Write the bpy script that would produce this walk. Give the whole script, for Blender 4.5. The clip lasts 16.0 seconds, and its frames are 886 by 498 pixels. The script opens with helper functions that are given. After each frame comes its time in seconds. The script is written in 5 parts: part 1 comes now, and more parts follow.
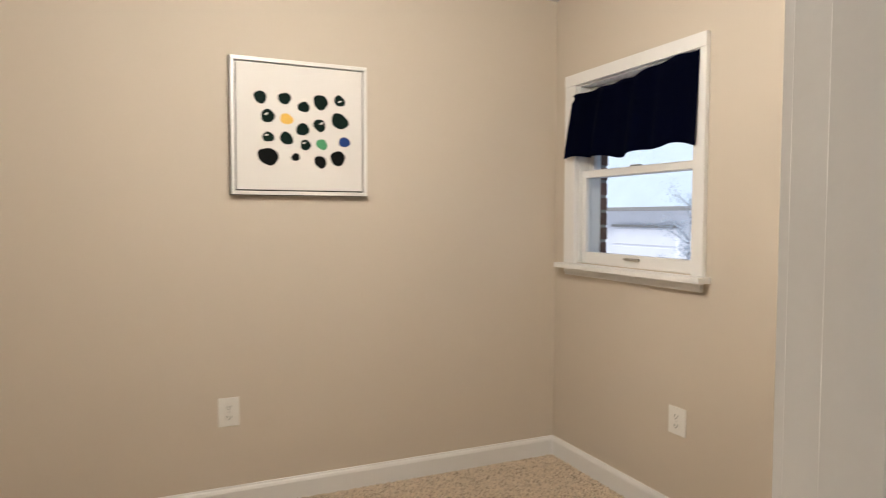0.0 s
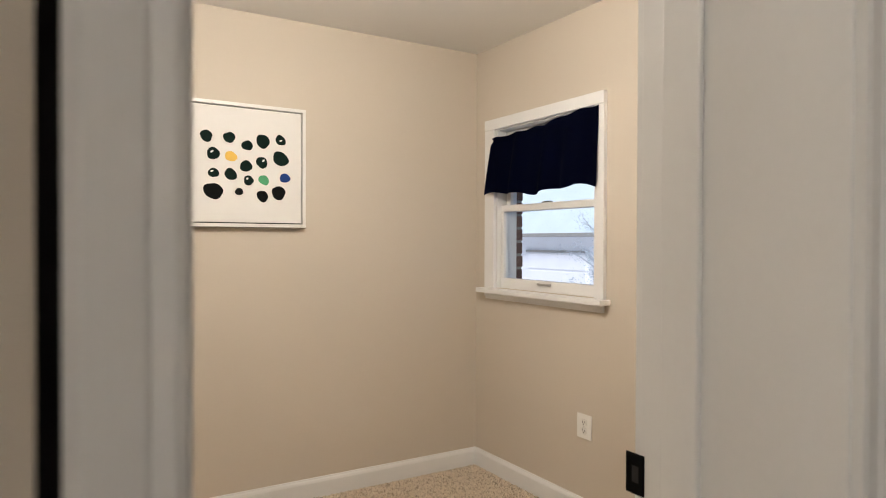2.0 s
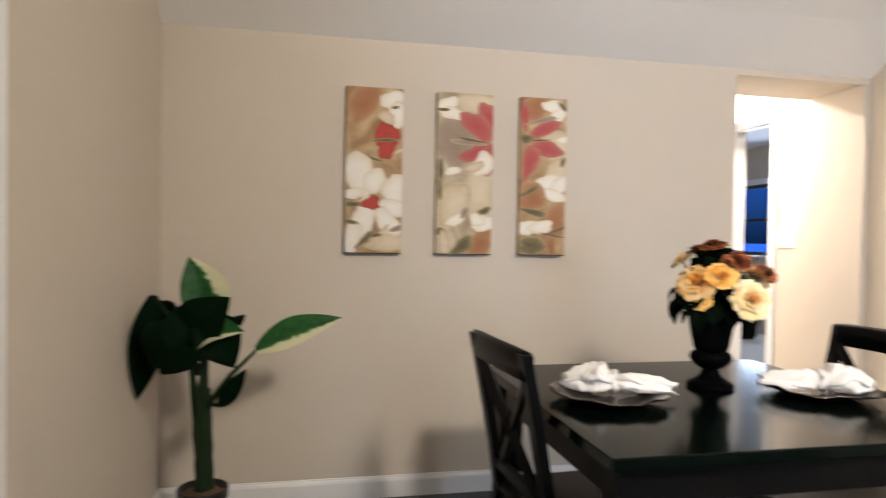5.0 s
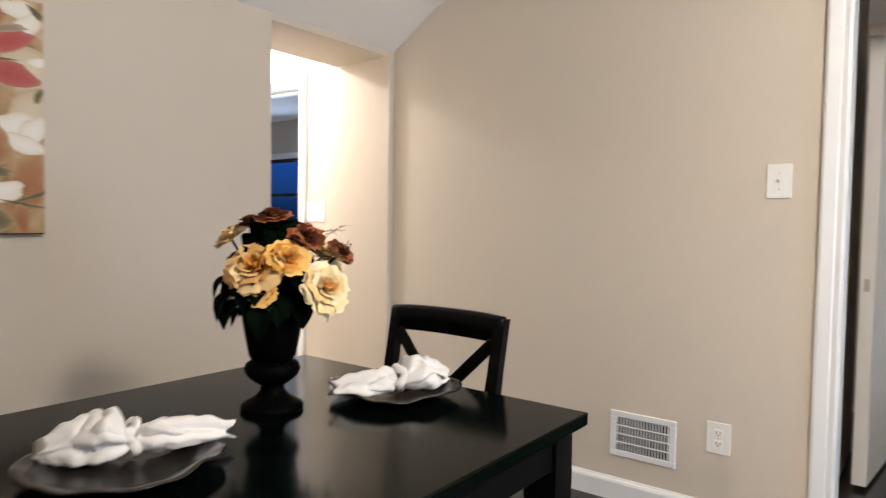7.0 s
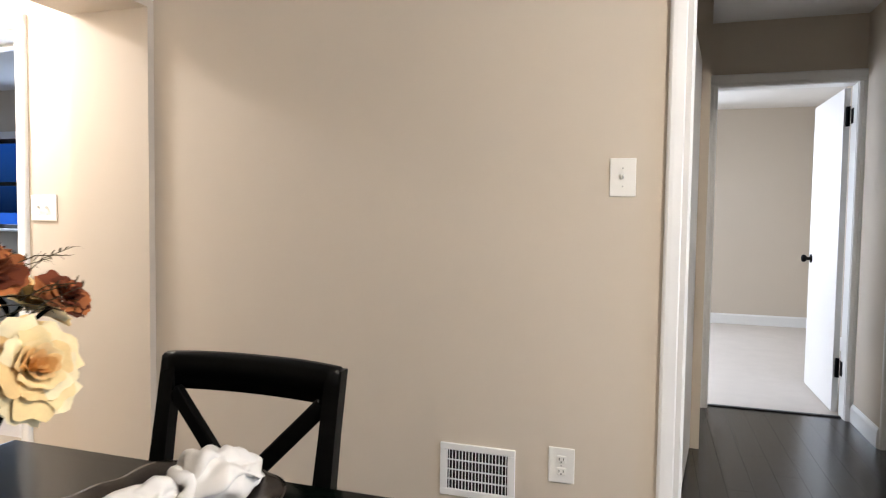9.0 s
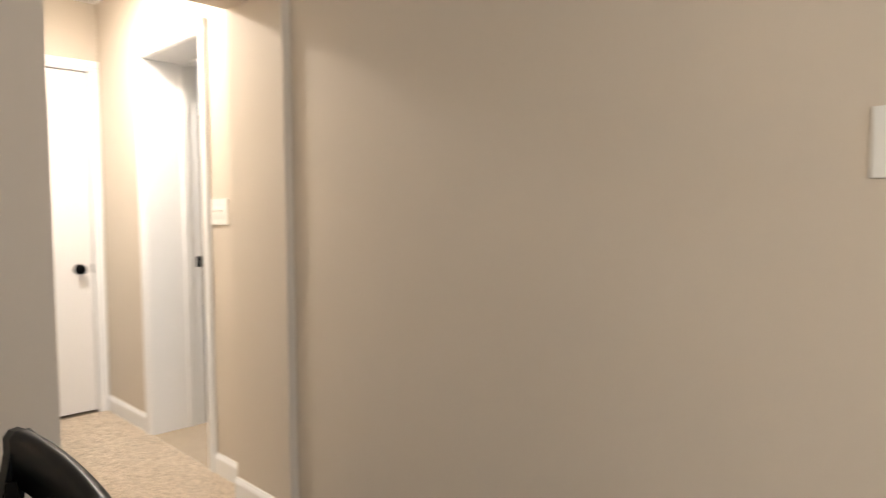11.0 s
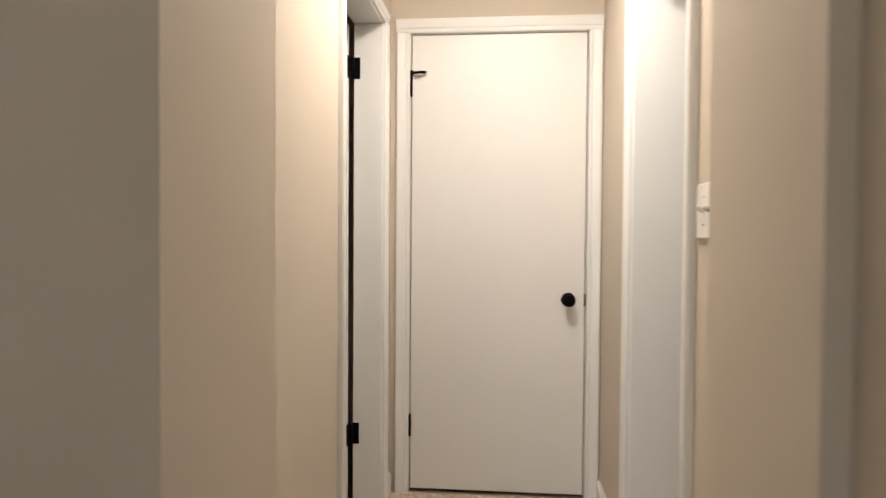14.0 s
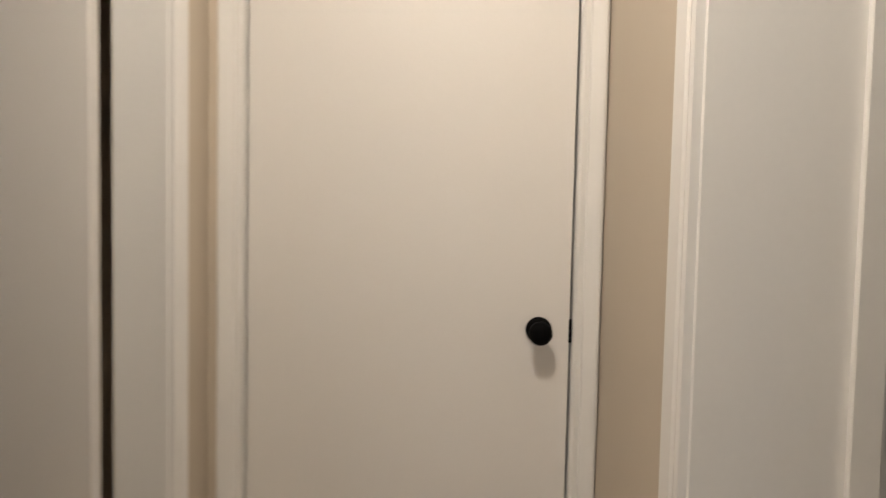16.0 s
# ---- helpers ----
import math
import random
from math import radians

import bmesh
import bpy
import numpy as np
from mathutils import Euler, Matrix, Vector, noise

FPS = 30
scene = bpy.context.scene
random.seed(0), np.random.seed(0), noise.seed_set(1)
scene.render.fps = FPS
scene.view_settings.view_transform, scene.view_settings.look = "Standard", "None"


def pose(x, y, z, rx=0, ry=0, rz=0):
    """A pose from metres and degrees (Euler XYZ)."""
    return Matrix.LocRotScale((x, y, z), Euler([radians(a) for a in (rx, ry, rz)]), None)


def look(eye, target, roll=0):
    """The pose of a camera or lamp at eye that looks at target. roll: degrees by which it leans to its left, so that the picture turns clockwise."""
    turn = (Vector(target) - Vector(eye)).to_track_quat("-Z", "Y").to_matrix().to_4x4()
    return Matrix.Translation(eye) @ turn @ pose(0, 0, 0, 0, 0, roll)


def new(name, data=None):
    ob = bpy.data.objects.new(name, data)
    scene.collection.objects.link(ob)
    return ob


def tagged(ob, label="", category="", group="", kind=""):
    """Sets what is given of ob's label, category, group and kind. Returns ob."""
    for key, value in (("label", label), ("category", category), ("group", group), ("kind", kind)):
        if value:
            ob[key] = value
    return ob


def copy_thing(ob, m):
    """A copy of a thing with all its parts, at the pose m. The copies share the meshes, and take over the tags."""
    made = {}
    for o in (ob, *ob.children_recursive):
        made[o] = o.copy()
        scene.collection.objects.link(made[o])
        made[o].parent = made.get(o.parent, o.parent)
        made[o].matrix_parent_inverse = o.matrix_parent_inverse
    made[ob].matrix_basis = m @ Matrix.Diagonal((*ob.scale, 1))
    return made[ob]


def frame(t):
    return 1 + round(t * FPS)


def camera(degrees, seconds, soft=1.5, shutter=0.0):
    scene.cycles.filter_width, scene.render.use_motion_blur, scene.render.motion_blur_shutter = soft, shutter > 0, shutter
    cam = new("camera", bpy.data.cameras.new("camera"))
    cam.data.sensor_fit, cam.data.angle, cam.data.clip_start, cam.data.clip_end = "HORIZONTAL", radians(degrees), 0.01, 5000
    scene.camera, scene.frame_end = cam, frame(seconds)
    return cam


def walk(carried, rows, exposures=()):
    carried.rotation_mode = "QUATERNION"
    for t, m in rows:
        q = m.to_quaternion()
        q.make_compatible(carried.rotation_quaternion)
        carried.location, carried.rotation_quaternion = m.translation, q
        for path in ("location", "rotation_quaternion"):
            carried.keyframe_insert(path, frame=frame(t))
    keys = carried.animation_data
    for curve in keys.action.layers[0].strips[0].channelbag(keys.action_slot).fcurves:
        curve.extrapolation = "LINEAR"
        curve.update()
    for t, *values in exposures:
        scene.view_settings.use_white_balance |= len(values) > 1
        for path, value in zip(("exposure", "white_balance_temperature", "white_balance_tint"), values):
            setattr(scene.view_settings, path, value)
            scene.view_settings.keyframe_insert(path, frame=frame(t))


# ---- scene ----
PATH = (
    (0.0, 0.028, 0.261, 1.219, -24.16, -2.82, 0.11),
    (0.5, 0.058, 0.368, 1.215, -29.52, -2.14, 0.20),
    (1.0, 0.039, 0.334, 1.225, -30.47, -1.71, 0.23),
    (1.5, -0.053, 0.198, 1.234, -31.22, -1.22, 0.28),
    (2.0, -0.159, 0.034, 1.245, -31.40, -0.64, 0.19),
    (2.5, -0.319, -0.096, 1.234, -35.47, -0.25, 0.84),
    (3.0, -0.450, -0.202, 1.221, -46.23, 0.29, 1.08),
    (3.5, -0.593, -0.282, 1.220, -60.44, 0.18, 0.51),
    (4.0, -0.696, -0.264, 1.208, -76.19, -0.02, 1.09),
    (4.3, -0.746, -0.250, 1.210, -85.79, -1.00, 0.69),
    (4.5, -0.764, -0.238, 1.208, -90.49, -0.59, 0.44),
    (5.0, -0.789, -0.206, 1.205, -101.78, -1.16, 1.01),
    (5.2, -0.781, -0.221, 1.200, -106.71, -1.38, 0.99),
    (7.3, -0.068, -0.554, 1.185, -147.80, -2.49, 0.69),
    (7.5, 0.003, -0.597, 1.185, -151.19, -2.50, 0.54),
    (7.8, 0.108, -0.660, 1.180, -156.44, -2.61, 0.84),
    (8.0, 0.158, -0.692, 1.180, -159.30, -2.67, 0.78),
    (8.2, 0.202, -0.730, 1.194, -162.76, -2.81, 0.84),
    (10.3, 0.131, -1.400, 1.227, -155.74, -3.80, 0.18),
    (10.5, 0.102, -1.520, 1.234, -150.77, -3.78, -0.07),
    (10.6, 0.089, -1.578, 1.236, -148.21, -3.92, -0.02),
    (11.0, 0.064, -1.778, 1.236, -135.79, -3.54, -0.25),
    (11.5, 0.099, -1.982, 1.261, -123.65, -3.69, -0.43),
    (12.0, 0.244, -2.204, 1.242, -113.09, -2.89, -0.09),
    (12.5, 0.454, -2.434, 1.229, -101.53, -2.29, -0.20),
    (13.0, 0.709, -2.593, 1.209, -94.12, -1.82, 0.07),
    (13.5, 1.029, -2.686, 1.197, -89.97, -1.51, 0.25),
    (14.0, 1.422, -2.761, 1.176, -84.80, -1.45, 0.38),
    (14.5, 1.811, -2.767, 1.182, -81.40, -2.25, 0.56),
    (15.0, 2.147, -2.816, 1.176, -80.44, -2.78, 0.36),
    (15.3, 2.342, -2.849, 1.167, -80.77, -2.52, 0.78),
    (15.5, 2.473, -2.871, 1.162, -81.79, -3.04, 0.57),
    (16.0, 2.800, -2.921, 1.147, -86.31, -2.93, 1.20),
)
LENS = 68.27
def stand(t, x, y, z, yaw, pitch, roll):
    return t, pose(x, y, z, 90 + pitch, 0, yaw) @ pose(0, 0, 0, 0, 0, roll)


cam = camera(LENS, 16.0, soft=1.05, shutter=0.5)
EXPOSE = ((0.0, -0.36, 6300, 12), (1.0, -0.42, 6300, 12), (2.0, -0.36, 6300, 12), (2.5, -0.05, 6500, 12), (3.0, 0.12, 6550, 12), (3.5, 0.25, 6700, 12), (4.2, 0.40, 6650, 13), (5.2, 0.50, 6300, 13), (7.3, 0.14, 6200, 12),
          (8.2, 0.14, 6200, 12), (10.3, 0.08, 6350, 12), (11.0, -0.30, 6750, 12), (12.0, -0.66, 7100, 12), (13.0, -0.92, 7050, 12), (14.0, -1.18, 6800, 12), (14.5, -1.33, 6750, 12), (15.0, -1.44, 6800, 12), (16.0, -1.56, 7050, 12))
walk(cam, [stand(*row) for row in PATH], EXPOSE)

# ---- world, sun and lamps ----
world = bpy.data.worlds.new("overcast")
scene.world = world
world.use_nodes = True
wn = world.node_tree.nodes
sky = wn.new("ShaderNodeTexSky")
sky.sky_type, sky.sun_disc = "NISHITA", False
sky.sun_elevation, sky.sun_rotation = radians(45), radians(215)
sky.air_density, sky.dust_density, sky.ozone_density = 1.0, 3.0, 1.5
wn["Background"].inputs["Strength"].default_value = 0.15
world.node_tree.links.new(sky.outputs["Color"], wn["Background"].inputs["Color"])

sun = new("sun", bpy.data.lights.new("sun", "SUN"))
sun.data.energy, sun.data.angle, sun.data.color = 4.2, radians(12), (1.0, 0.98, 0.96)
sun.matrix_basis = look((0, 0, 20), (10, 14, 2.8))


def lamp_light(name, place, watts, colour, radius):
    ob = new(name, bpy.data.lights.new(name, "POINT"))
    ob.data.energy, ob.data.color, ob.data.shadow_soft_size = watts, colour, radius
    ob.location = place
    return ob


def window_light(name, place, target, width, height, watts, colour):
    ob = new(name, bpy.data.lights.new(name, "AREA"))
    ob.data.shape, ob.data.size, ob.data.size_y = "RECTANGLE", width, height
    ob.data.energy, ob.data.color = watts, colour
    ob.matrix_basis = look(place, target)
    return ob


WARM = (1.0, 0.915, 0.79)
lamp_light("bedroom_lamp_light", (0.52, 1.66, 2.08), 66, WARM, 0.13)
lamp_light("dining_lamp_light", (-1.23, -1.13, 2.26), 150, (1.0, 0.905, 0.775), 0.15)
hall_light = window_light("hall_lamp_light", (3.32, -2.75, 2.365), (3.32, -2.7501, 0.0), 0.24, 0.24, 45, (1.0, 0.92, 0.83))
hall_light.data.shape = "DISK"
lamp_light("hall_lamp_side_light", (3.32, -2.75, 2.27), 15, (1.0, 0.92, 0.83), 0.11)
# Added bluish fill from the west, as daylight through an unseen window
window_light("dining_daylight_fill", (-4.95, -1.3, 1.15), (2.0, -1.0, 0.7), 1.5, 1.8, 80, (0.64, 0.79, 1.0))
window_light("far_bedroom_window_light", (0.35, -9.12, 1.55), (-0.4, -6.0, 0.0), 1.1, 1.0, 40, (0.80, 0.89, 1.0))
window_light("far_bedroom_side_light", (1.50, -6.25, 1.45), (-0.5, -6.05, 0.0), 0.8, 0.9, 55, (0.80, 0.88, 1.0))
window_light("side_room_window_light", (6.6, -5.93, 1.45), (5.6, -4.0, 0.8), 1.2, 0.8, 34, (0.62, 0.78, 1.0))


# ---- materials ----
def material(name, colour, rough=0.6, metal=0.0, vary=0.06, scale=6.0, bump=0.0, bump_scale=300.0, fine=0.03, spec=0.5, per_object=0.0):
    m = bpy.data.materials.new(name)
    m.use_nodes = True
    n, l = m.node_tree.nodes, m.node_tree.links
    b = n["Principled BSDF"]
    b.inputs["Roughness"].default_value, b.inputs["Metallic"].default_value = rough, metal
    b.inputs["Specular IOR Level"].default_value = spec
    co = n.new("ShaderNodeTexCoord")
    big, small = n.new("ShaderNodeTexNoise"), n.new("ShaderNodeTexNoise")
    big.inputs["Scale"].default_value, big.inputs["Detail"].default_value = scale, 4
    small.inputs["Scale"].default_value, small.inputs["Detail"].default_value = bump_scale, 2
    l.new(co.outputs["Object"], big.inputs["Vector"])
    l.new(co.outputs["Object"], small.inputs["Vector"])
    a = n.new("ShaderNodeMath")
    a.operation = "MULTIPLY_ADD"
    l.new(big.outputs["Fac"], a.inputs[0])
    a.inputs[1].default_value, a.inputs[2].default_value = 2 * vary, 1 - vary
    c = n.new("ShaderNodeMath")
    c.operation = "MULTIPLY_ADD"
    l.new(small.outputs["Fac"], c.inputs[0])
    c.inputs[1].default_value, c.inputs[2].default_value = 2 * fine, -fine
    s = n.new("ShaderNodeMath")
    l.new(a.outputs[0], s.inputs[0])
    l.new(c.outputs[0], s.inputs[1])
    last = s.outputs[0]
    if per_object:
        info, p, q = n.new("ShaderNodeObjectInfo"), n.new("ShaderNodeMath"), n.new("ShaderNodeMath")
        p.operation = "MULTIPLY_ADD"
        l.new(info.outputs["Random"], p.inputs[0])
        p.inputs[1].default_value, p.inputs[2].default_value = 2 * per_object, -per_object
        l.new(last, q.inputs[0])
        l.new(p.outputs[0], q.inputs[1])
        last = q.outputs[0]
    v = n.new("ShaderNodeVectorMath")
    v.operation = "SCALE"
    v.inputs[0].default_value = colour
    l.new(last, v.inputs["Scale"])
    l.new(v.outputs[0], b.inputs["Base Color"])
    if bump:
        bp = n.new("ShaderNodeBump")
        bp.inputs["Strength"].default_value, bp.inputs["Distance"].default_value = bump, 0.002
        l.new(small.outputs["Fac"], bp.inputs["Height"])
        l.new(bp.outputs[0], b.inputs["Normal"])
    return m


def wood(name, dark, light, rough, along="Y", spec=0.5, per_object=0.0):
    m = material(name, light, rough, spec=spec, per_object=per_object)
    n, l = m.node_tree.nodes, m.node_tree.links
    b = n["Principled BSDF"]
    co, mp, gr, ramp = n.new("ShaderNodeTexCoord"), n.new("ShaderNodeMapping"), n.new("ShaderNodeTexNoise"), n.new("ShaderNodeValToRGB")
    mp.inputs["Scale"].default_value = (2, 60, 60) if along == "X" else (60, 2, 60)
    gr.inputs["Scale"].default_value, gr.inputs["Detail"].default_value = 1.0, 6
    l.new(co.outputs["Object"], mp.inputs["Vector"])
    l.new(mp.outputs[0], gr.inputs["Vector"])
    l.new(gr.outputs["Fac"], ramp.inputs["Fac"])
    ramp.color_ramp.elements[0].position, ramp.color_ramp.elements[1].position = 0.35, 0.7
    ramp.color_ramp.elements[0].color, ramp.color_ramp.elements[1].color = (*dark, 1), (*light, 1)
    old = b.inputs["Base Color"].links[0].from_node
    l.new(ramp.outputs["Color"], old.inputs[0])
    bp = n.new("ShaderNodeBump")
    bp.inputs["Strength"].default_value, bp.inputs["Distance"].default_value = 0.15, 0.001
    l.new(gr.outputs["Fac"], bp.inputs["Height"])
    l.new(bp.outputs[0], b.inputs["Normal"])
    return m


def glass_material(name, tint=(0.95, 0.98, 1.0)):
    m = bpy.data.materials.new(name)
    m.use_nodes = True
    n, l = m.node_tree.nodes, m.node_tree.links
    n.remove(n["Principled BSDF"])
    tr, gl, mx, fr, pw = n.new("ShaderNodeBsdfTransparent"), n.new("ShaderNodeBsdfGlossy"), n.new("ShaderNodeMixShader"), n.new("ShaderNodeLayerWeight"), n.new("ShaderNodeMath")
    tr.inputs["Color"].default_value = (*tint, 1)
    gl.inputs["Roughness"].default_value = 0.02
    fr.inputs["Blend"].default_value = 0.5
    pw.operation = "POWER"
    pw.inputs[1].default_value = 5.0
    l.new(fr.outputs["Facing"], pw.inputs[0])
    l.new(pw.outputs[0], mx.inputs["Fac"])
    l.new(tr.outputs[0], mx.inputs[1])
    l.new(gl.outputs[0], mx.inputs[2])
    l.new(mx.outputs[0], n["Material Output"].inputs["Surface"])
    return m


def glow(name, colour, strength):
    m = bpy.data.materials.new(name)
    m.use_nodes = True
    b = m.node_tree.nodes["Principled BSDF"]
    b.inputs["Base Color"].default_value = (0.8, 0.8, 0.8, 1)
    b.inputs["Emission Color"].default_value, b.inputs["Emission Strength"].default_value = (*colour, 1), strength
    return m


WALL = material("beige_wall_paint", (0.603, 0.5365, 0.450), 0.75, vary=0.025, scale=1.5, bump=0.12, bump_scale=420, fine=0.012, spec=0.3)
CEIL = material("white_ceiling_paint", (0.78, 0.765, 0.74), 0.85, vary=0.02, scale=2, bump=0.15, bump_scale=260, fine=0.012, spec=0.2)
TRIM = material("white_trim_paint", (0.81, 0.81, 0.80), 0.38, vary=0.03, scale=7, bump=0.05, bump_scale=90, fine=0.015)
DOOR = material("white_door_paint", (0.81, 0.795, 0.775), 0.45, vary=0.02, scale=3, bump=0.06, bump_scale=160, fine=0.012)
CARPET = material("beige_carpet_backing", (0.42, 0.35, 0.27), 0.95, vary=0.12, scale=9, bump=0.5, bump_scale=220, fine=0.2, spec=0.1)
PALE_CARPET = material("pale_carpet", (0.55, 0.50, 0.45), 0.95, vary=0.08, scale=6, bump=0.4, bump_scale=200, fine=0.12, spec=0.1)
PLATE = material("white_plastic_plate", (0.82, 0.81, 0.77), 0.35, vary=0.01)
# Near-black colour stands in for the shade inside holes and recesses
RECESS_SHADE = material("recess_shade", (0.006, 0.006, 0.006), 0.6)
BLACK = material("matt_black_metal", (0.004, 0.004, 0.0045), 0.5, vary=0.1, bump=0.05, spec=0.04)
BLACKWOOD = wood("black_stained_wood", (0.002, 0.002, 0.002), (0.004, 0.0038, 0.0035), 0.32, "X", spec=0.10)
TABLETOP = wood("black_lacquered_wood", (0.0008, 0.0020, 0.0014), (0.0020, 0.0042, 0.0030), 0.14, "X", spec=0.09)
FLOOR = wood("dark_brown_floorboard", (0.010, 0.009, 0.008), (0.028, 0.022, 0.018), 0.27, "Y", per_object=0.2)
GLASS = glass_material("window_glass")
NAVY = material("navy_curtain_cloth", (0.0006, 0.0012, 0.008), 0.9, vary=0.3, scale=14, bump=0.4, bump_scale=700, fine=0.1, spec=0.04)
tl, mx = NAVY.node_tree.nodes.new("ShaderNodeBsdfTranslucent"), NAVY.node_tree.nodes.new("ShaderNodeMixShader")
tl.inputs["Color"].default_value = (0.012, 0.035, 0.20, 1)
mx.inputs["Fac"].default_value = 0.22
NAVY.node_tree.links.new(NAVY.node_tree.nodes["Principled BSDF"].outputs[0], mx.inputs[1])
NAVY.node_tree.links.new(tl.outputs[0], mx.inputs[2])
NAVY.node_tree.links.new(mx.outputs[0], NAVY.node_tree.nodes["Material Output"].inputs["Surface"])
CHROME = material("brushed_metal", (0.55, 0.54, 0.52), 0.3, 1.0)
CANVAS = material("white_canvas", (0.78, 0.76, 0.73), 0.8, vary=0.01, bump=0.2, bump_scale=900)
FRAME_WHITE = material("white_frame_lacquer", (0.80, 0.79, 0.76), 0.3, vary=0.01)
FRAME_DARK = material("black_frame_side", (0.012, 0.012, 0.012), 0.5)
INK_GREEN = material("dark_green_ink", (0.004, 0.014, 0.011), 0.7, spec=0.1, vary=0.4, scale=30)
INK_BLACK = material("black_ink", (0.004, 0.005, 0.005), 0.7, spec=0.1, vary=0.3, scale=30)
INK_YELLOW = material("yellow_ink", (0.80, 0.50, 0.08), 0.6, vary=0.12, scale=40)
INK_JADE = material("jade_green_ink", (0.06, 0.32, 0.14), 0.6, vary=0.15, scale=40)
INK_BLUE = material("blue_ink", (0.018, 0.05, 0.20), 0.7, spec=0.15, vary=0.2, scale=40)


# ---- building helpers ----
def mesh_of(name, bm, mat, smooth=False):
    me = bpy.data.meshes.new(name)
    bmesh.ops.recalc_face_normals(bm, faces=bm.faces)
    bm.to_mesh(me)
    bm.free()
    me.materials.append(mat)
    if smooth:
        for p in me.polygons:
            p.use_smooth = True
    return me


def part(name, bm, mat, parent=None, label="", smooth=False):
    ob = new(name, mesh_of(name, bm, mat, smooth))
    if parent is not None:
        ob.parent = parent
    return tagged(ob, label=label)


def thing(name, label, category, place=(0, 0, 0), turn=0, group="", kind=""):
    ob = new(name)
    ob.empty_display_size = 0.05
    ob.matrix_basis = pose(*place, 0, 0, turn)
    return tagged(ob, label, category, group, kind)


def structure(name, bm, mat, label, category):
    return tagged(part(name, bm, mat), label, category, kind="structure")


def box(bm, x0, x1, y0, y1, z0, z1, bevel=0.0, segments=1):
    vs = bmesh.ops.create_cube(bm, size=1)["verts"]
    for v in vs:
        v.co = Vector(((x0 + x1) / 2 + v.co.x * abs(x1 - x0), (y0 + y1) / 2 + v.co.y * abs(y1 - y0), (z0 + z1) / 2 + v.co.z * abs(z1 - z0)))
    if bevel:
        es = list({e for v in vs for e in v.link_edges})
        bmesh.ops.bevel(bm, geom=es, offset=bevel, segments=segments, affect="EDGES", profile=0.6)
    return vs


def boxed(*args, bevel=0.0, segments=1):
    bm = bmesh.new()
    box(bm, *args, bevel=bevel, segments=segments)
    return bm


def beam(bm, a, b, w, d, up=(0, 0, 1), bevel=0.003):
    """A bar of section w (across) by d (along up) from a to b."""
    a, b = Vector(a), Vector(b)
    axis = (b - a).normalized()
    side = axis.cross(Vector(up))
    if side.length < 1e-4:
        side = axis.cross(Vector((1, 0, 0)))
    side.normalize()
    top = side.cross(axis).normalized()
    ring = []
    for p in (a, b):
        ring.append([bm.verts.new(p + side * (sx * w / 2) + top * (sz * d / 2)) for sx, sz in ((-1, -1), (1, -1), (1, 1), (-1, 1))])
    fs = [bm.faces.new(ring[0][::-1]), bm.faces.new(ring[1])]
    fs += [bm.faces.new((ring[0][i], ring[0][(i + 1) % 4], ring[1][(i + 1) % 4], ring[1][i])) for i in range(4)]
    if bevel:
        bmesh.ops.bevel(bm, geom=list({e for f in fs for e in f.edges}), offset=bevel, segments=1, affect="EDGES")


def lathe(bm, profile, steps=32, wobble=0.0):
    rings = []
    for r, z in profile:
        ring = []
        for i in range(steps):
            a = 2 * math.pi * i / steps
            k = r * (1 + wobble * math.sin(9 * a))
            ring.append(bm.verts.new((k * math.cos(a), k * math.sin(a), z)))
        rings.append(ring)
    for p, q in zip(rings, rings[1:]):
        for i in range(steps):
            bm.faces.new((p[i], p[(i + 1) % steps], q[(i + 1) % steps], q[i]))
    bm.faces.new(rings[0][::-1])
    bm.faces.new(rings[-1])


def lathed(profile, steps=32, wobble=0.0):
    bm = bmesh.new()
    lathe(bm, profile, steps, wobble)
    return bm


def tube(bm, points, radii, sides=8):
    rings = []
    pts = [Vector(p) for p in points]
    for i, p in enumerate(pts):
        ax = (pts[min(i + 1, len(pts) - 1)] - pts[max(i - 1, 0)]).normalized()
        u = ax.orthogonal().normalized() if abs(ax.z) < 0.99 else Vector((1, 0, 0))
        v = ax.cross(u).normalized()
        u = v.cross(ax)
        r = radii[i] if hasattr(radii, "__len__") else radii
        rings.append([bm.verts.new(p + (u * math.cos(2 * math.pi * k / sides) + v * math.sin(2 * math.pi * k / sides)) * r) for k in range(sides)])
    for a, b in zip(rings, rings[1:]):
        for k in range(sides):
            bm.faces.new((a[k], a[(k + 1) % sides], b[(k + 1) % sides], b[k]))
    bm.faces.new(rings[0][::-1])
    bm.faces.new(rings[-1])


def prism(bm, outline, axis, lo, hi):
    """Pushes an outline of (across, z) pairs along x or y."""
    def at(p, k):
        return (k, p[0], p[1]) if axis == "x" else (p[0], k, p[1])
    a = [bm.verts.new(at(p, lo)) for p in outline]
    b = [bm.verts.new(at(p, hi)) for p in outline]
    bm.faces.new(a)
    bm.faces.new(b[::-1])
    for i in range(len(a)):
        j = (i + 1) % len(a)
        bm.faces.new((a[i], a[j], b[j], b[i]))


# ---- the plan ----
XW, YB = 1.904, 3.056           # small bedroom: window wall, picture wall
YD, YDI = 0.405, 0.695          # wall between dining room and bedroom
XA, XH = 2.186, 2.596           # wall with the paintings, thick
YS = -3.152                     # dining room's south wall
XE = 4.330                      # hall's end
HL, HR = -2.257, -3.192         # hall's side walls
XJL, XJR = -0.090, 0.582        # bedroom doorway
YOL, YOR = -2.344, -3.118       # opening to the hall
HEAD = 2.052


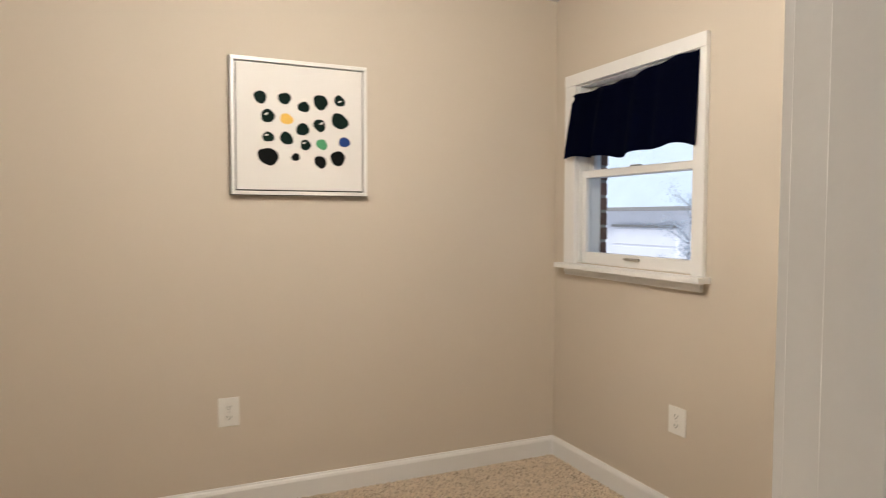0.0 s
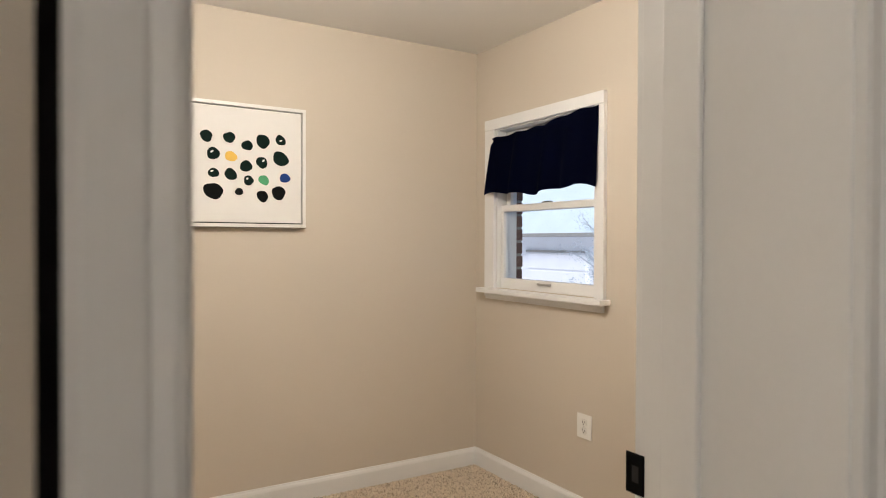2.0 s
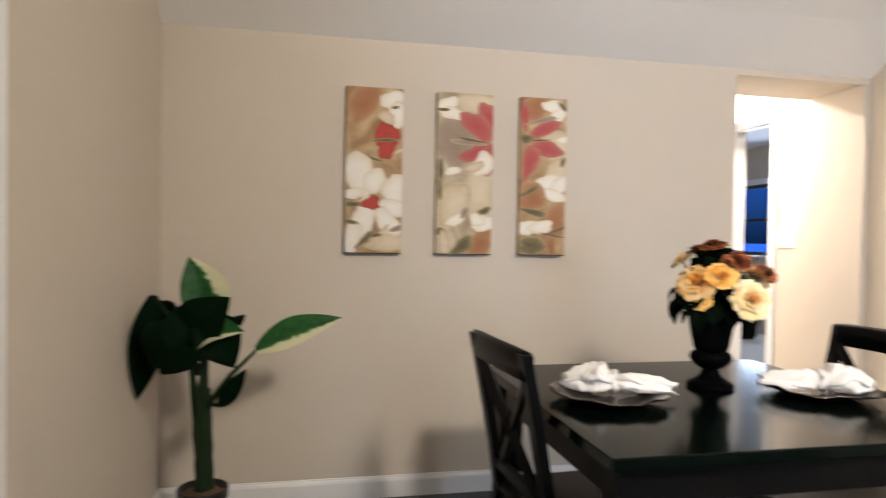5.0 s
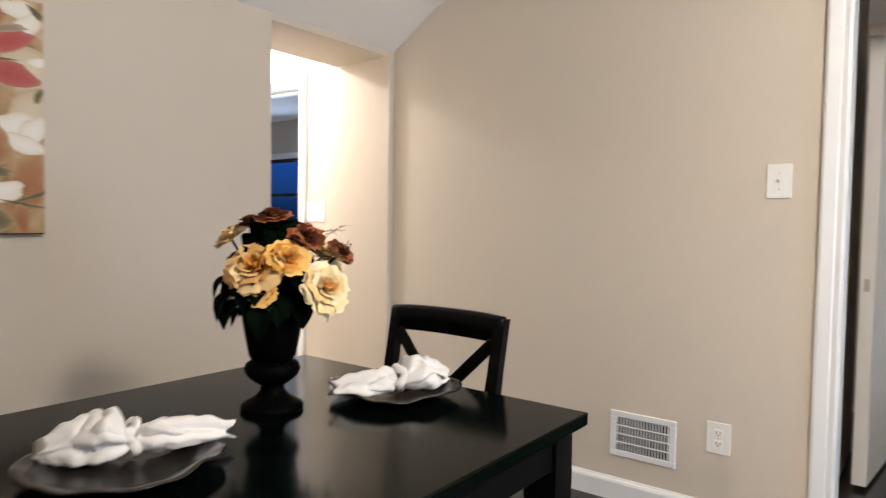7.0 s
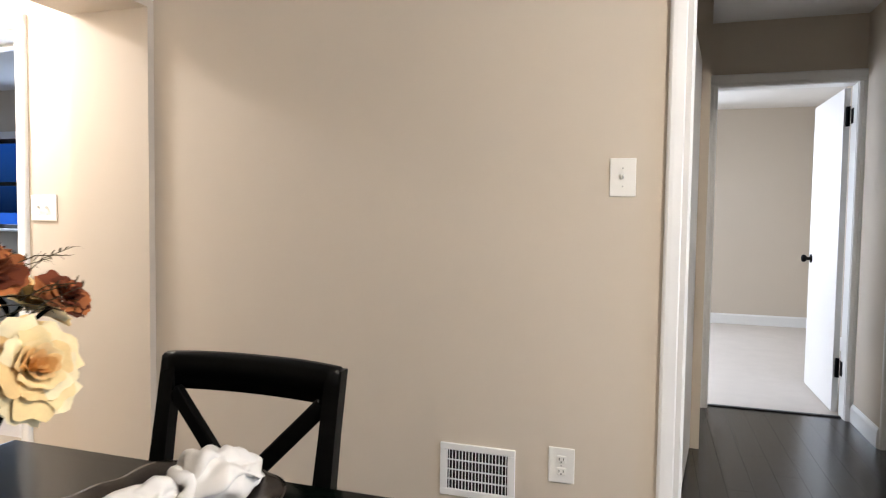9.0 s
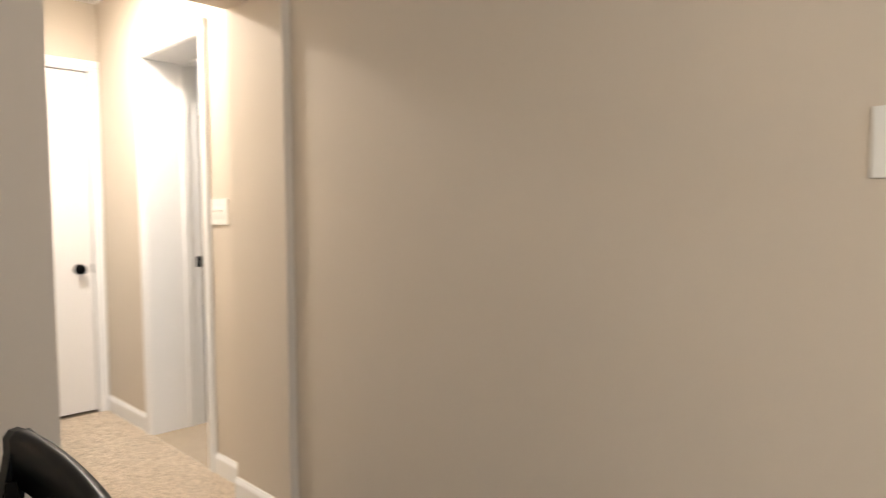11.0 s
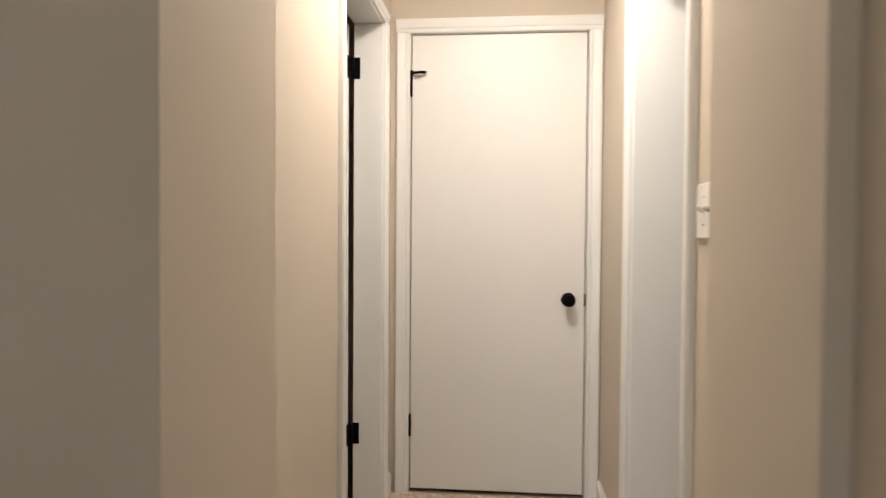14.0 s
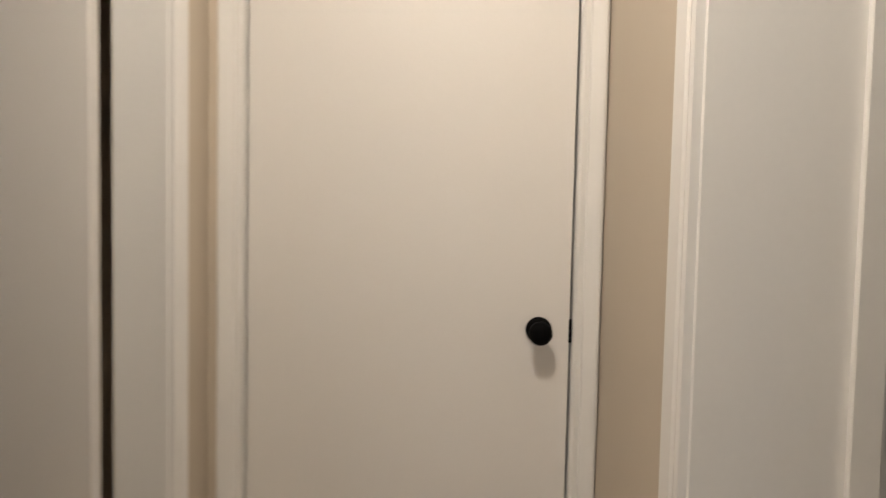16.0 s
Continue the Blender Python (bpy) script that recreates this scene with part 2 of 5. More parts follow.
def wall_x(bm, x0, x1, y0, y1, z1, holes=()):
    """A wall that stands along y, with holes (ya, yb, za, zb)."""
    at = y0
    for ya, yb, za, zb in sorted(holes):
        if ya > at:
            box(bm, x0, x1, at, ya, 0, z1)
        if za > 0:
            box(bm, x0, x1, ya, yb, 0, za)
        box(bm, x0, x1, ya, yb, zb, z1)
        at = yb
    box(bm, x0, x1, at, y1, 0, z1)


def wall_y(bm, y0, y1, x0, x1, z1, holes=()):
    at = x0
    for xa, xb, za, zb in sorted(holes):
        if xa > at:
            box(bm, at, xa, y0, y1, 0, z1)
        if za > 0:
            box(bm, xa, xb, y0, y1, 0, za)
        box(bm, xa, xb, y0, y1, zb, z1)
        at = xb
    box(bm, at, x1, y0, y1, 0, z1)


def wall(name, build, *args, label="smooth beige painted plaster wall", **kw):
    bm = bmesh.new()
    build(bm, *args, **kw)
    bmesh.ops.remove_doubles(bm, verts=bm.verts, dist=1e-5)
    seen = {}
    for f in list(bm.faces):
        seen.setdefault(tuple(round(c, 4) for c in f.calc_center_median()), []).append(f)
    bmesh.ops.delete(bm, geom=[f for fs in seen.values() if len(fs) > 1 for f in fs], context="FACES_ONLY")
    return structure(name, bm, WALL, label, "wall")


WIN = (2.120, 2.865, 1.000, 1.842)     # bedroom window opening: y, y, z, z
wall("wall_bedroom_north", wall_y, YB, YB + 0.15, -1.35, XW + 0.29, 2.6)
wall("wall_bedroom_east", wall_x, XW, XW + 0.12, YDI, YB, 2.6, holes=(WIN,))
wall("wall_bedroom_west", wall_x, -1.35, -1.20, YDI, YB, 2.6)
wall("wall_dining_north", wall_y, YD, YDI, -5.25, XH, 2.9, holes=((-0.163, XJR + 0.018, 0, 2.058),))
wall("wall_dining_east", wall_x, XA, XH, -3.45, YD, 2.9, holes=((YOR, YOL, 0, HEAD),))
wall("wall_dining_south", wall_y, YS - 0.13, YS, -5.25, XA, 2.9, holes=((-0.798, 0.096, 0, 2.078),))
wall("wall_dining_west", wall_x, -5.25, -5.10, YS - 0.13, YD, 2.9, holes=((-2.05, -0.55, 0.25, 2.05),))
# Unseen wall, added only to keep the dining lamp off the bedroom doorway
wall("wall_unseen_light_block", wall_x, -1.70, -1.030, -0.965, YD, 2.9)
wall("wall_hall_north", wall_y, HL, HL + 0.122, XH, XE + 0.9, 2.6, holes=((3.428, 4.148, 0, 2.063),))
wall("wall_hall_south", wall_y, HR - 0.30, HR, XH, XE, 2.6, holes=((2.972, 3.673, 0, 2.054),))
wall("wall_hall_east", wall_x, XE, XE + 0.12, HR - 0.30, HL, 2.6, holes=((-3.146, -2.329, 0, 2.074),))
wall("wall_closet_back", wall_x, XE + 0.7, XE + 0.8, HR - 0.30, HL, 2.6)
wall("wall_left_room_east", wall_x, XE + 0.80, XE + 0.90, HL + 0.122, -0.6, 2.6)
wall("wall_left_room_north", wall_y, -0.6, -0.5, XH, XE + 0.9, 2.6)
# room beyond the hall's right doorway
wall("wall_side_room_south", wall_y, -6.15, -6.0, XA, 8.2, 2.6, holes=((5.75, 7.35, 1.02, 1.95),))
wall("wall_side_room_east", wall_x, 8.2, 8.35, -6.15, HR - 0.30, 2.6)
wall("wall_side_room_west", wall_x, XA - 0.05, XA, -6.0, -3.45, 2.6)
wall("wall_side_room_north", wall_y, HR - 0.30, HR, XE + 0.12, 8.35, 2.6)
# passage behind the south wall, and the bedroom at its end
wall("wall_passage_east", wall_x, 0.150, 0.27, -4.56, YS - 0.13, 2.6)
wall("wall_passage_closet", wall_x, -0.075, 0.06, -5.40, -4.56, 2.6)
wall("wall_passage_west", wall_x, -1.20, -1.000, -5.40, -4.98, 2.6)
wall("wall_passage_alcove_south", wall_y, -4.98, -4.90, -2.05, -1.000, 2.6, holes=((-1.85, -1.045, 0, 2.063),))
wall("wall_passage_alcove_back", wall_y, -5.60, -5.52, -2.05, -1.90, 2.6)
wall("wall_passage_alcove_west", wall_x, -2.15, -2.05, -5.60, YS - 0.13, 2.6)
wall("wall_passage_south", wall_y, -5.52, -5.40, -1.90, 1.7, 2.6, holes=((-0.973, -0.164, 0, 2.063),))
wall("wall_far_bedroom_south", wall_y, -9.35, -9.20, -1.90, 1.7, 2.6, holes=((-0.22, 0.95, 1.05, 2.10),))
wall("wall_far_bedroom_west", wall_x, -1.70, -1.55, -9.20, -5.52, 2.6)
wall("wall_far_bedroom_east", wall_x, 1.55, 1.70, -9.20, -5.52, 2.6, holes=((-6.75, -5.75, 0.95, 2.0),))

structure("ceiling_bedroom", boxed(-1.35, XW + 0.18, YDI, YB + 0.15, 2.290, 2.42), CEIL, "flat white painted ceiling", "ceiling")
structure("ceiling_hall", boxed(XH, XE + 0.9, HR - 0.3, -0.5, 2.460, 2.6), CEIL, "flat white painted ceiling", "ceiling")
structure("ceiling_side_room", boxed(XA, 8.3, -6.15, HR - 0.3, 2.44, 2.6), CEIL, "flat white painted ceiling", "ceiling")
structure("ceiling_passage", boxed(-2.15, 0.27, -5.52, YS - 0.13, 2.45, 2.6), CEIL, "flat white painted ceiling", "ceiling")
structure("ceiling_far_bedroom", boxed(-1.9, 1.7, -9.35, -5.52, 2.50, 2.6), CEIL, "flat white painted ceiling", "ceiling")
bm = bmesh.new()
prism(bm, [(XA + 0.02, 2.075), (XA, 2.085), (1.90, 2.27), (1.70, 2.37), (1.50, 2.43), (1.25, 2.46), (-5.2, 2.46), (-5.2, 2.60), (1.3, 2.60), (XA + 0.02, 2.25)], "y", YS - 0.05, YD + 0.05)
structure("ceiling_dining", bm, CEIL, "white ceiling that slopes down to the painted wall", "ceiling")

# floors
structure("floor_bedroom", boxed(-1.35, XW + 0.1, 0.60, YB + 0.1, -0.12, 0.0), CARPET, "beige cut pile carpet", "carpet")
structure("floor_hall", boxed(XA + 0.02, XE + 0.9, HR - 0.3, -0.5, -0.12, 0.0), CARPET, "beige cut pile carpet", "carpet")
structure("floor_side_room", boxed(XA, 8.3, -6.15, HR - 0.3, -0.12, -0.002), PALE_CARPET, "pale carpet", "carpet")
structure("floor_far_bedroom", boxed(-1.9, 1.7, -9.35, -5.46, -0.12, 0.0), PALE_CARPET, "pale grey beige carpet", "carpet")
subfloor = structure("floor_dining", boxed(-5.25, XA + 0.02, -5.46, 0.60, -0.15, -0.022), FLOOR, "dark brown wooden floorboards", "floor")


# ---- trim ----
def baseboard(name, axis, side, wall_at, lo, hi, height=0.098):
    """side: +1 when the board stands on the wall's plus side."""
    t = 0.014
    w = wall_at
    out = [(w, 0.0), (w + side * t, 0.0), (w + side * t, height - 0.022), (w + side * t * 0.75, height - 0.012), (w + side * t * 0.45, height - 0.006), (w + side * t * 0.35, height), (w, height)]
    bm = bmesh.new()
    prism(bm, out, "y" if axis == "y" else "x", lo, hi)
    structure(name, bm, TRIM, "white painted wooden baseboard", "baseboard")


baseboard("baseboard_bedroom_north", "x", -1, YB, -1.2, XW)
baseboard("baseboard_bedroom_east", "y", -1, XW, YDI + 0.02, YB - 0.014)
baseboard("baseboard_dining_east", "y", -1, XA, YOL + 0.002, YD)
baseboard("baseboard_dining_north", "x", -1, YD, XJR + 0.11, XA - 0.014)
baseboard("baseboard_dining_south", "x", 1, YS, 0.160, XA)
baseboard("baseboard_opening", "x", 1, YOR, XA + 0.015, XH)
baseboard("baseboard_hall_south", "x", 1, HR, XH, 2.925)
baseboard("baseboard_hall_south", "x", 1, HR, 3.722, XE - 0.022)
baseboard("baseboard_hall_north", "x", -1, HL, XH, 3.392)
baseboard("baseboard_hall_north", "x", -1, HL, 4.208, XE - 0.02)
baseboard("baseboard_far_bedroom", "x", 1, -9.20, -1.55, 1.55, 0.12)
baseboard("baseboard_far_bedroom_west", "y", 1, -1.55, -9.18, -5.53, 0.12)
baseboard("baseboard_passage_west", "y", 1, -1.0, -5.38, -4.90, 0.11)


def casing_leg(bm, axis, face, out, a, b, z0, z1):
    """A moulded board on a wall face: a is its inner edge, b its outer one; out is the way off the wall."""
    s = 1 if b > a else -1
    w = abs(b - a)
    prof = [(0, 0.0), (0, 0.012), (0.006, 0.015), (w * 0.30, 0.013), (w * 0.36, 0.017), (w * 0.70, 0.021), (w * 0.86, 0.022), (w * 0.95, 0.019), (w, 0.014), (w, 0.0)]
    lo, hi = [], []
    for p, d in prof:
        q = (a + s * p, face + out * d) if axis == "y" else (face + out * d, a + s * p)
        lo.append(bm.verts.new((*q, z0)))
        hi.append(bm.verts.new((*q, z1)))
    bm.faces.new(lo)
    bm.faces.new(hi[::-1])
    for i in range(len(lo)):
        j = (i + 1) % len(lo)
        bm.faces.new((lo[i], lo[j], hi[j], hi[i]))


def casing_head(bm, axis, face, out, lo, hi, z, w):
    prof = [(0, 0.0), (0, 0.0125), (0.006, 0.0155), (w * 0.30, 0.0135), (w * 0.36, 0.0175), (w * 0.70, 0.0215), (w * 0.86, 0.0225), (w * 0.95, 0.0195), (w, 0.0145), (w, 0.0)]
    prism(bm, [(face + out * d, z + p) for p, d in prof], "x" if axis == "y" else "y", lo, hi)


def door_casing(name, axis, face, out, lo, hi, top, w, reveal=0.004):
    fr = thing(name, "white moulded wooden door casing", "door casing", kind="structure")
    for a, b in ((lo - reveal, lo - reveal - w), (hi + reveal, hi + reveal + w)):
        bm = bmesh.new()
        casing_leg(bm, axis, face, out, a, b, 0.0, top + reveal)
        part("casing_leg", bm, TRIM, fr)
    bm = bmesh.new()
    casing_head(bm, axis, face, out, lo - reveal - w, hi + reveal + w, top + reveal, w)
    part("casing_head", bm, TRIM, fr)
    return fr


def jamb_liner(name, axis, lo, hi, p0, p1, top, t=0.018, stop=None):
    """White boards that line a doorway; they stand inside the opening."""
    fr = thing(name, "white painted door jamb with its stop", "door jamb", kind="structure")
    def bx(a0, a1, b0, b1, z0, z1, bevel=0.002):
        return boxed(a0, a1, b0, b1, z0, z1, bevel=bevel) if axis == "y" else boxed(b0, b1, a0, a1, z0, z1, bevel=bevel)
    part("jamb_board", bx(lo - t, lo, p0, p1, 0, top + t), TRIM, fr)
    part("jamb_board", bx(hi, hi + t, p0, p1, 0, top + t), TRIM, fr)
    part("jamb_head", bx(lo, hi, p0, p1, top, top + t), TRIM, fr)
    if stop:
        s0, s1 = stop
        part("door_stop_strip", bx(lo, lo + 0.011, s0, s1, 0, top), TRIM, fr)
        part("door_stop_strip", bx(hi - 0.011, hi, s0, s1, 0, top), TRIM, fr)
        part("door_stop_strip", bx(lo + 0.011, hi - 0.011, s0, s1, top - 0.011, top), TRIM, fr)
    return fr


# ---- doorways ----
jamb_liner("door_jamb_bedroom", "y", XJL, XJR, YD, YDI, 2.04, stop=(0.590, 0.650))
fr = thing("door_casing_bedroom", "white moulded wooden door casing", "door casing", kind="structure")
for a, b in ((XJL - 0.006, -0.152), (XJR + 0.004, 0.684)):
    bm = bmesh.new()
    casing_leg(bm, "y", YD, -1, a, b, 0.0, 2.044)
    part("casing_leg", bm, TRIM, fr)
bm = bmesh.new()
casing_head(bm, "y", YD, -1, -0.152, 0.684, 2.044, 0.075)
part("casing_head", bm, TRIM, fr)
# Added backing: its near-black colour supplies the shade deep in the joint
structure("joint_backing", boxed(-0.163, XJL - 0.018, YD + 0.07, YDI, 0, 2.058), RECESS_SHADE, "near-black backing that darkens the open joint beside the casing", "wall joint")
door_casing("door_casing_bedroom_inside", "y", YDI, 1, XJL, XJR, 2.04, 0.06)
jamb_liner("door_jamb_passage", "y", -0.78, 0.078, YS - 0.13, YS, 2.06)
door_casing("door_casing_passage", "y", YS, 1, -0.78, 0.078, 2.06, 0.076)
jamb_liner("door_jamb_hall_left", "y", 3.446, 4.130, HL, HL + 0.122, 2.045)
door_casing("door_casing_hall_left", "y", HL, -1, 3.446, 4.130, 2.045, 0.050)
jamb_liner("door_jamb_hall_right", "y", 2.990, 3.655, HR - 0.30, HR, 2.036, stop=(HR - 0.235, HR - 0.195))
door_casing("door_casing_hall_right", "y", HR, 1, 2.990, 3.655, 2.036, 0.060)
jamb_liner("door_jamb_hall_end", "x", -3.128, -2.347, XE, XE + 0.12, 2.056)
fr = thing("door_casing_hall_end", "white moulded wooden door casing", "door casing", kind="structure")
for a, b in ((-2.345, -2.283), (-3.130, -3.1895)):
    bm = bmesh.new()
    casing_leg(bm, "x", XE, -1, a, b, 0.0, 2.058)
    part("casing_leg", bm, TRIM, fr)
bm = bmesh.new()
casing_head(bm, "x", XE, -1, -3.1895, -2.283, 2.058, 0.064)
part("casing_head", bm, TRIM, fr)
jamb_liner("door_jamb_far_bedroom", "y", -0.955, -0.182, -5.52, -5.40, 2.045)
door_casing("door_casing_far_bedroom", "y", -5.40, 1, -0.955, -0.182, 2.045, 0.075)
jamb_liner("door_jamb_passage_side", "y", -1.832, -1.063, -4.98, -4.90, 2.045)
door_casing("door_casing_passage_side", "y", -4.90, 1, -1.832, -1.063, 2.045, 0.060)

plate = thing("strike_plate", "black metal strike plate let into the white jamb", "strike plate", (XJR, 0.703, 0.905))
part("plate", boxed(-0.0025, 0.001, -0.017, 0.017, -0.030, 0.030, bevel=0.001), BLACK, plate)
part("lip", boxed(-0.004, 0.012, 0.0105, 0.0145, -0.018, 0.018, bevel=0.001), BLACK, plate)
part("latch_hole", boxed(-0.0032, 0.0, -0.008, 0.004, -0.012, 0.012), RECESS_SHADE, plate)
plate = thing("strike_plate", "black metal strike plate on the white jamb", "strike plate", (3.655, HR - 0.280, 0.94))
part("plate", boxed(-0.0025, 0.001, -0.015, 0.015, -0.030, 0.030, bevel=0.001), BLACK, plate)
part("latch_hole", boxed(-0.0032, 0.0, -0.006, 0.006, -0.012, 0.012), RECESS_SHADE, plate)


# ---- doors ----
def knob(parent, place, out):
    """A round black knob with its rose; out is the unit way off the door."""
    turn = Vector((0, 0, 1)).rotation_difference(Vector(out)).to_matrix().to_4x4()
    bm = lathed([(0.012, 0.0), (0.012, 0.030), (0.020, 0.034), (0.0265, 0.044), (0.0275, 0.052), (0.024, 0.060), (0.015, 0.065), (0.004, 0.066)], 28)
    bmesh.ops.transform(bm, matrix=Matrix.Translation(place) @ turn, verts=bm.verts)
    k = part("knob", bm, BLACK, parent, "round matt black door knob", True)
    bm = lathed([(0.031, 0.0), (0.031, 0.004), (0.026, 0.008), (0.012, 0.009)], 28)
    bmesh.ops.transform(bm, matrix=Matrix.Translation(place) @ turn, verts=bm.verts)
    part("rose", bm, BLACK, k, "", True)
    return k


# closed door at the hall's end
d = thing("hall_end_door", "closed flat white door with black knob and hinges", "door", (XE, -2.735, 0))
part("slab", boxed(0.002, 0.037, -0.387, 0.382, 0.018, 2.051, bevel=0.0015), DOOR, d)
knob(d, (0.002, -0.316, 0.884), (-1, 0, 0))
part("latch_plate", boxed(-0.004, 0.004, -0.3915, -0.3855, 0.856, 0.912, bevel=0.001), BLACK, d, "black latch plate")
for z in (1.830, 0.306):
    bm = bmesh.new()
    tube(bm, [(-0.004, 0.384, z - 0.046), (-0.004, 0.384, z + 0.046)], 0.006, 10)
    for s in (-0.048, 0.048):
        tube(bm, [(-0.004, 0.384, z + s - 0.003), (-0.004, 0.384, z + s + 0.003)], 0.004, 8)
    part("hinge", bm, BLACK, d, "black hinge barrel", True)
bm = bmesh.new()
beam(bm, (-0.008, 0.384, 1.884), (-0.030, 0.330, 1.884), 0.014, 0.010)
tube(bm, [(-0.004, 0.384, 1.872), (-0.004, 0.384, 1.896)], 0.008, 10)
stop = part("door_stop", bm, BLACK, d, "black hinge pin door stop")
bm = bmesh.new()
tube(bm, [(-0.030, 0.335, 1.882), (-0.012, 0.322, 1.886)], 0.007, 10)
part("bumper", bm, BLACK, stop, "black rubber bumper", True)
bm = bmesh.new()
tube(bm, [(-0.014, 0.370, 1.866), (-0.010, 0.338, 1.868)], 0.003, 8)
part("screw", bm, CHROME, stop)

# door standing open into the room beside the hall
d = thing("open_hall_door", "flat white door standing open, hung on black hinges", "door", (4.112, -2.118, 0))
part("slab", boxed(-0.032, 0.003, 0.0, 0.64, 0.018, 2.035, bevel=0.0015), DOOR, d)
for z in (1.860, 0.323):
    bm = bmesh.new()
    tube(bm, [(0.006, -0.014, z - 0.045), (0.006, -0.014, z + 0.045)], 0.007, 10)
    hg = part("hinge", bm, BLACK, d, "black butt hinge", True)
    part("leaf", boxed(0.0145, 0.0175, -0.044, -0.010, z - 0.0445, z + 0.0445), BLACK, hg)
    part("leaf", boxed(-0.028, 0.004, -0.003, -0.0005, z - 0.0445, z + 0.0445), BLACK, hg)
knob(d, (-0.032, 0.57, 0.93), (-1, 0, 0))

# narrow door open in the passage
d = thing("passage_closet_door", "narrow white door standing open in the passage", "door", (0.0, -4.545, 0), -6.2)
part("slab", boxed(-0.029, 0.029, 0.0, 0.60, 0.02, 2.03, bevel=0.002), DOOR, d)
part("latch_plate", boxed(-0.010, 0.012, 0.599, 0.602, 0.90, 0.955), CHROME, d, "small metal latch plate")

# bedroom door at the passage's end, open inwards
d = thing("far_bedroom_door", "white door standing open into the carpeted bedroom", "door", (-0.948, -5.525, 0))
part("slab", boxed(-0.002, 0.033, -0.76, 0.0, 0.018, 2.035, bevel=0.0015), DOOR, d)
knob(d, (0.033, -0.69, 0.945), (1, 0, 0))
for z in (1.86, 0.30):
    bm = bmesh.new()
    tube(bm, [(0.012, 0.012, z - 0.06), (0.012, 0.012, z + 0.06)], 0.013, 10)
    hg = part("hinge", bm, BLACK, d, "black butt hinge", True)
    part("leaf", boxed(-0.006, -0.003, 0.014, 0.060, z - 0.045, z + 0.045), BLACK, hg)

# closed white door in the passage's side wall
d = thing("passage_side_door", "closed flat white door across the end of the passage alcove", "door", (-1.4475, -4.905, 0))
part("slab", boxed(-0.380, 0.380, -0.038, 0.0, 0.015, 2.040, bevel=0.002), DOOR, d)
knob(d, (-0.315, 0.0, 0.94), (0, 1, 0))


# ---- plates and sockets ----
def switch_plate(place, turn, w, h, gangs, label):
    """A wall plate facing -y before its turn, with its toggles."""
    p = thing("light_switch", label, "light switch", place, turn)
    part("plate", boxed(-w / 2, w / 2, -0.006, 0.0, -h / 2, h / 2, bevel=0.003, segments=2), PLATE, p)
    for g in range(gangs):
        x = (g - (gangs - 1) / 2) * 0.046
        part("slot", boxed(x - 0.006, x + 0.006, -0.0066, -0.004, -0.013, 0.013), PLATE, p)
        bm = bmesh.new()
        beam(bm, (x, -0.004, -0.002), (x, -0.020, 0.008), 0.0085, 0.010, bevel=0.002)
        part("toggle", bm, PLATE, p, "small white toggle lever")
        for z in (-0.030, 0.030):
            bm = lathed([(0.0032, 0.0), (0.0028, 0.0012)], 10)
            bmesh.ops.transform(bm, matrix=Matrix.Translation((x, -0.006, z)) @ Matrix.Rotation(radians(90), 4, "X"), verts=bm.verts)
            part("screw", bm, CHROME, p)
    return p


def outlet(place, turn, w, h, label):
    p = thing("wall_outlet", label, "outlet", place, turn)
    part("plate", boxed(-w / 2, w / 2, -0.006, 0.0, -h / 2, h / 2, bevel=0.003, segments=2), PLATE, p)
    for s in (-1, 1):
        z = s * 0.0195 * h / 0.115
        bm = boxed(-0.0165, 0.0165, -0.0085, -0.003, z - 0.014, z + 0.014, bevel=0.004, segments=2)
        r = part("receptacle", bm, PLATE, p)
        part("slot", boxed(-0.0085, -0.0060, -0.0090, -0.006, z - 0.003, z + 0.006), RECESS_SHADE, r)
        part("slot", boxed(0.0060, 0.0085, -0.0090, -0.006, z - 0.002, z + 0.006), RECESS_SHADE, r)
        bm = lathed([(0.0026, 0.0), (0.0026, 0.003)], 10)
        bmesh.ops.transform(bm, matrix=Matrix.Translation((0, -0.006, z - 0.008)) @ Matrix.Rotation(radians(90), 4, "X"), verts=bm.verts)
        part("earth_hole", bm, RECESS_SHADE, r)
    bm = lathed([(0.003, 0.0), (0.0026, 0.0013)], 10)
    bmesh.ops.transform(bm, matrix=Matrix.Translation((0, -0.006, 0)) @ Matrix.Rotation(radians(90), 4, "X"), verts=bm.verts)
    part("screw", bm, CHROME, p)
    return p


outlet((0.312, YB, 0.412), 0, 0.084, 0.120, "white duplex wall outlet low on the picture wall")
outlet((XW, 2.190, 0.421), 90 + 180, 0.090, 0.110, "white duplex wall outlet low under the window")
outlet((0.471, YS, 0.356), 180, 0.090, 0.124, "white duplex wall outlet beside the floor vent")
switch_plate((0.292, YS, 1.350), 180, 0.084, 0.127, 1, "white single toggle switch plate on the beige wall")
switch_plate((2.836, HR, 1.226), 180, 0.150, 0.118, 2, "white double toggle switch plate beside the door casing")

# wall register
v = thing("wall_vent", "white metal wall register with narrow slats", "vent", ((0.911 + 0.633) / 2, YS, 0.2915))
for a in ((-0.139, 0.139, 0.0, 0.010, 0.072, 0.0965), (-0.139, 0.139, 0.0, 0.010, -0.0965, -0.072), (-0.139, -0.112, 0.0, 0.010, -0.072, 0.072), (0.112, 0.139, 0.0, 0.010, -0.072, 0.072)):
    part("frame_bar", boxed(*a, bevel=0.002), TRIM, v)
# flat dark sheet painted as the shaded inside of the duct
part("backing", boxed(-0.112, 0.112, 0.0005, 0.0015, -0.072, 0.072), RECESS_SHADE, v, "near-black sheet for the shade behind the slats")
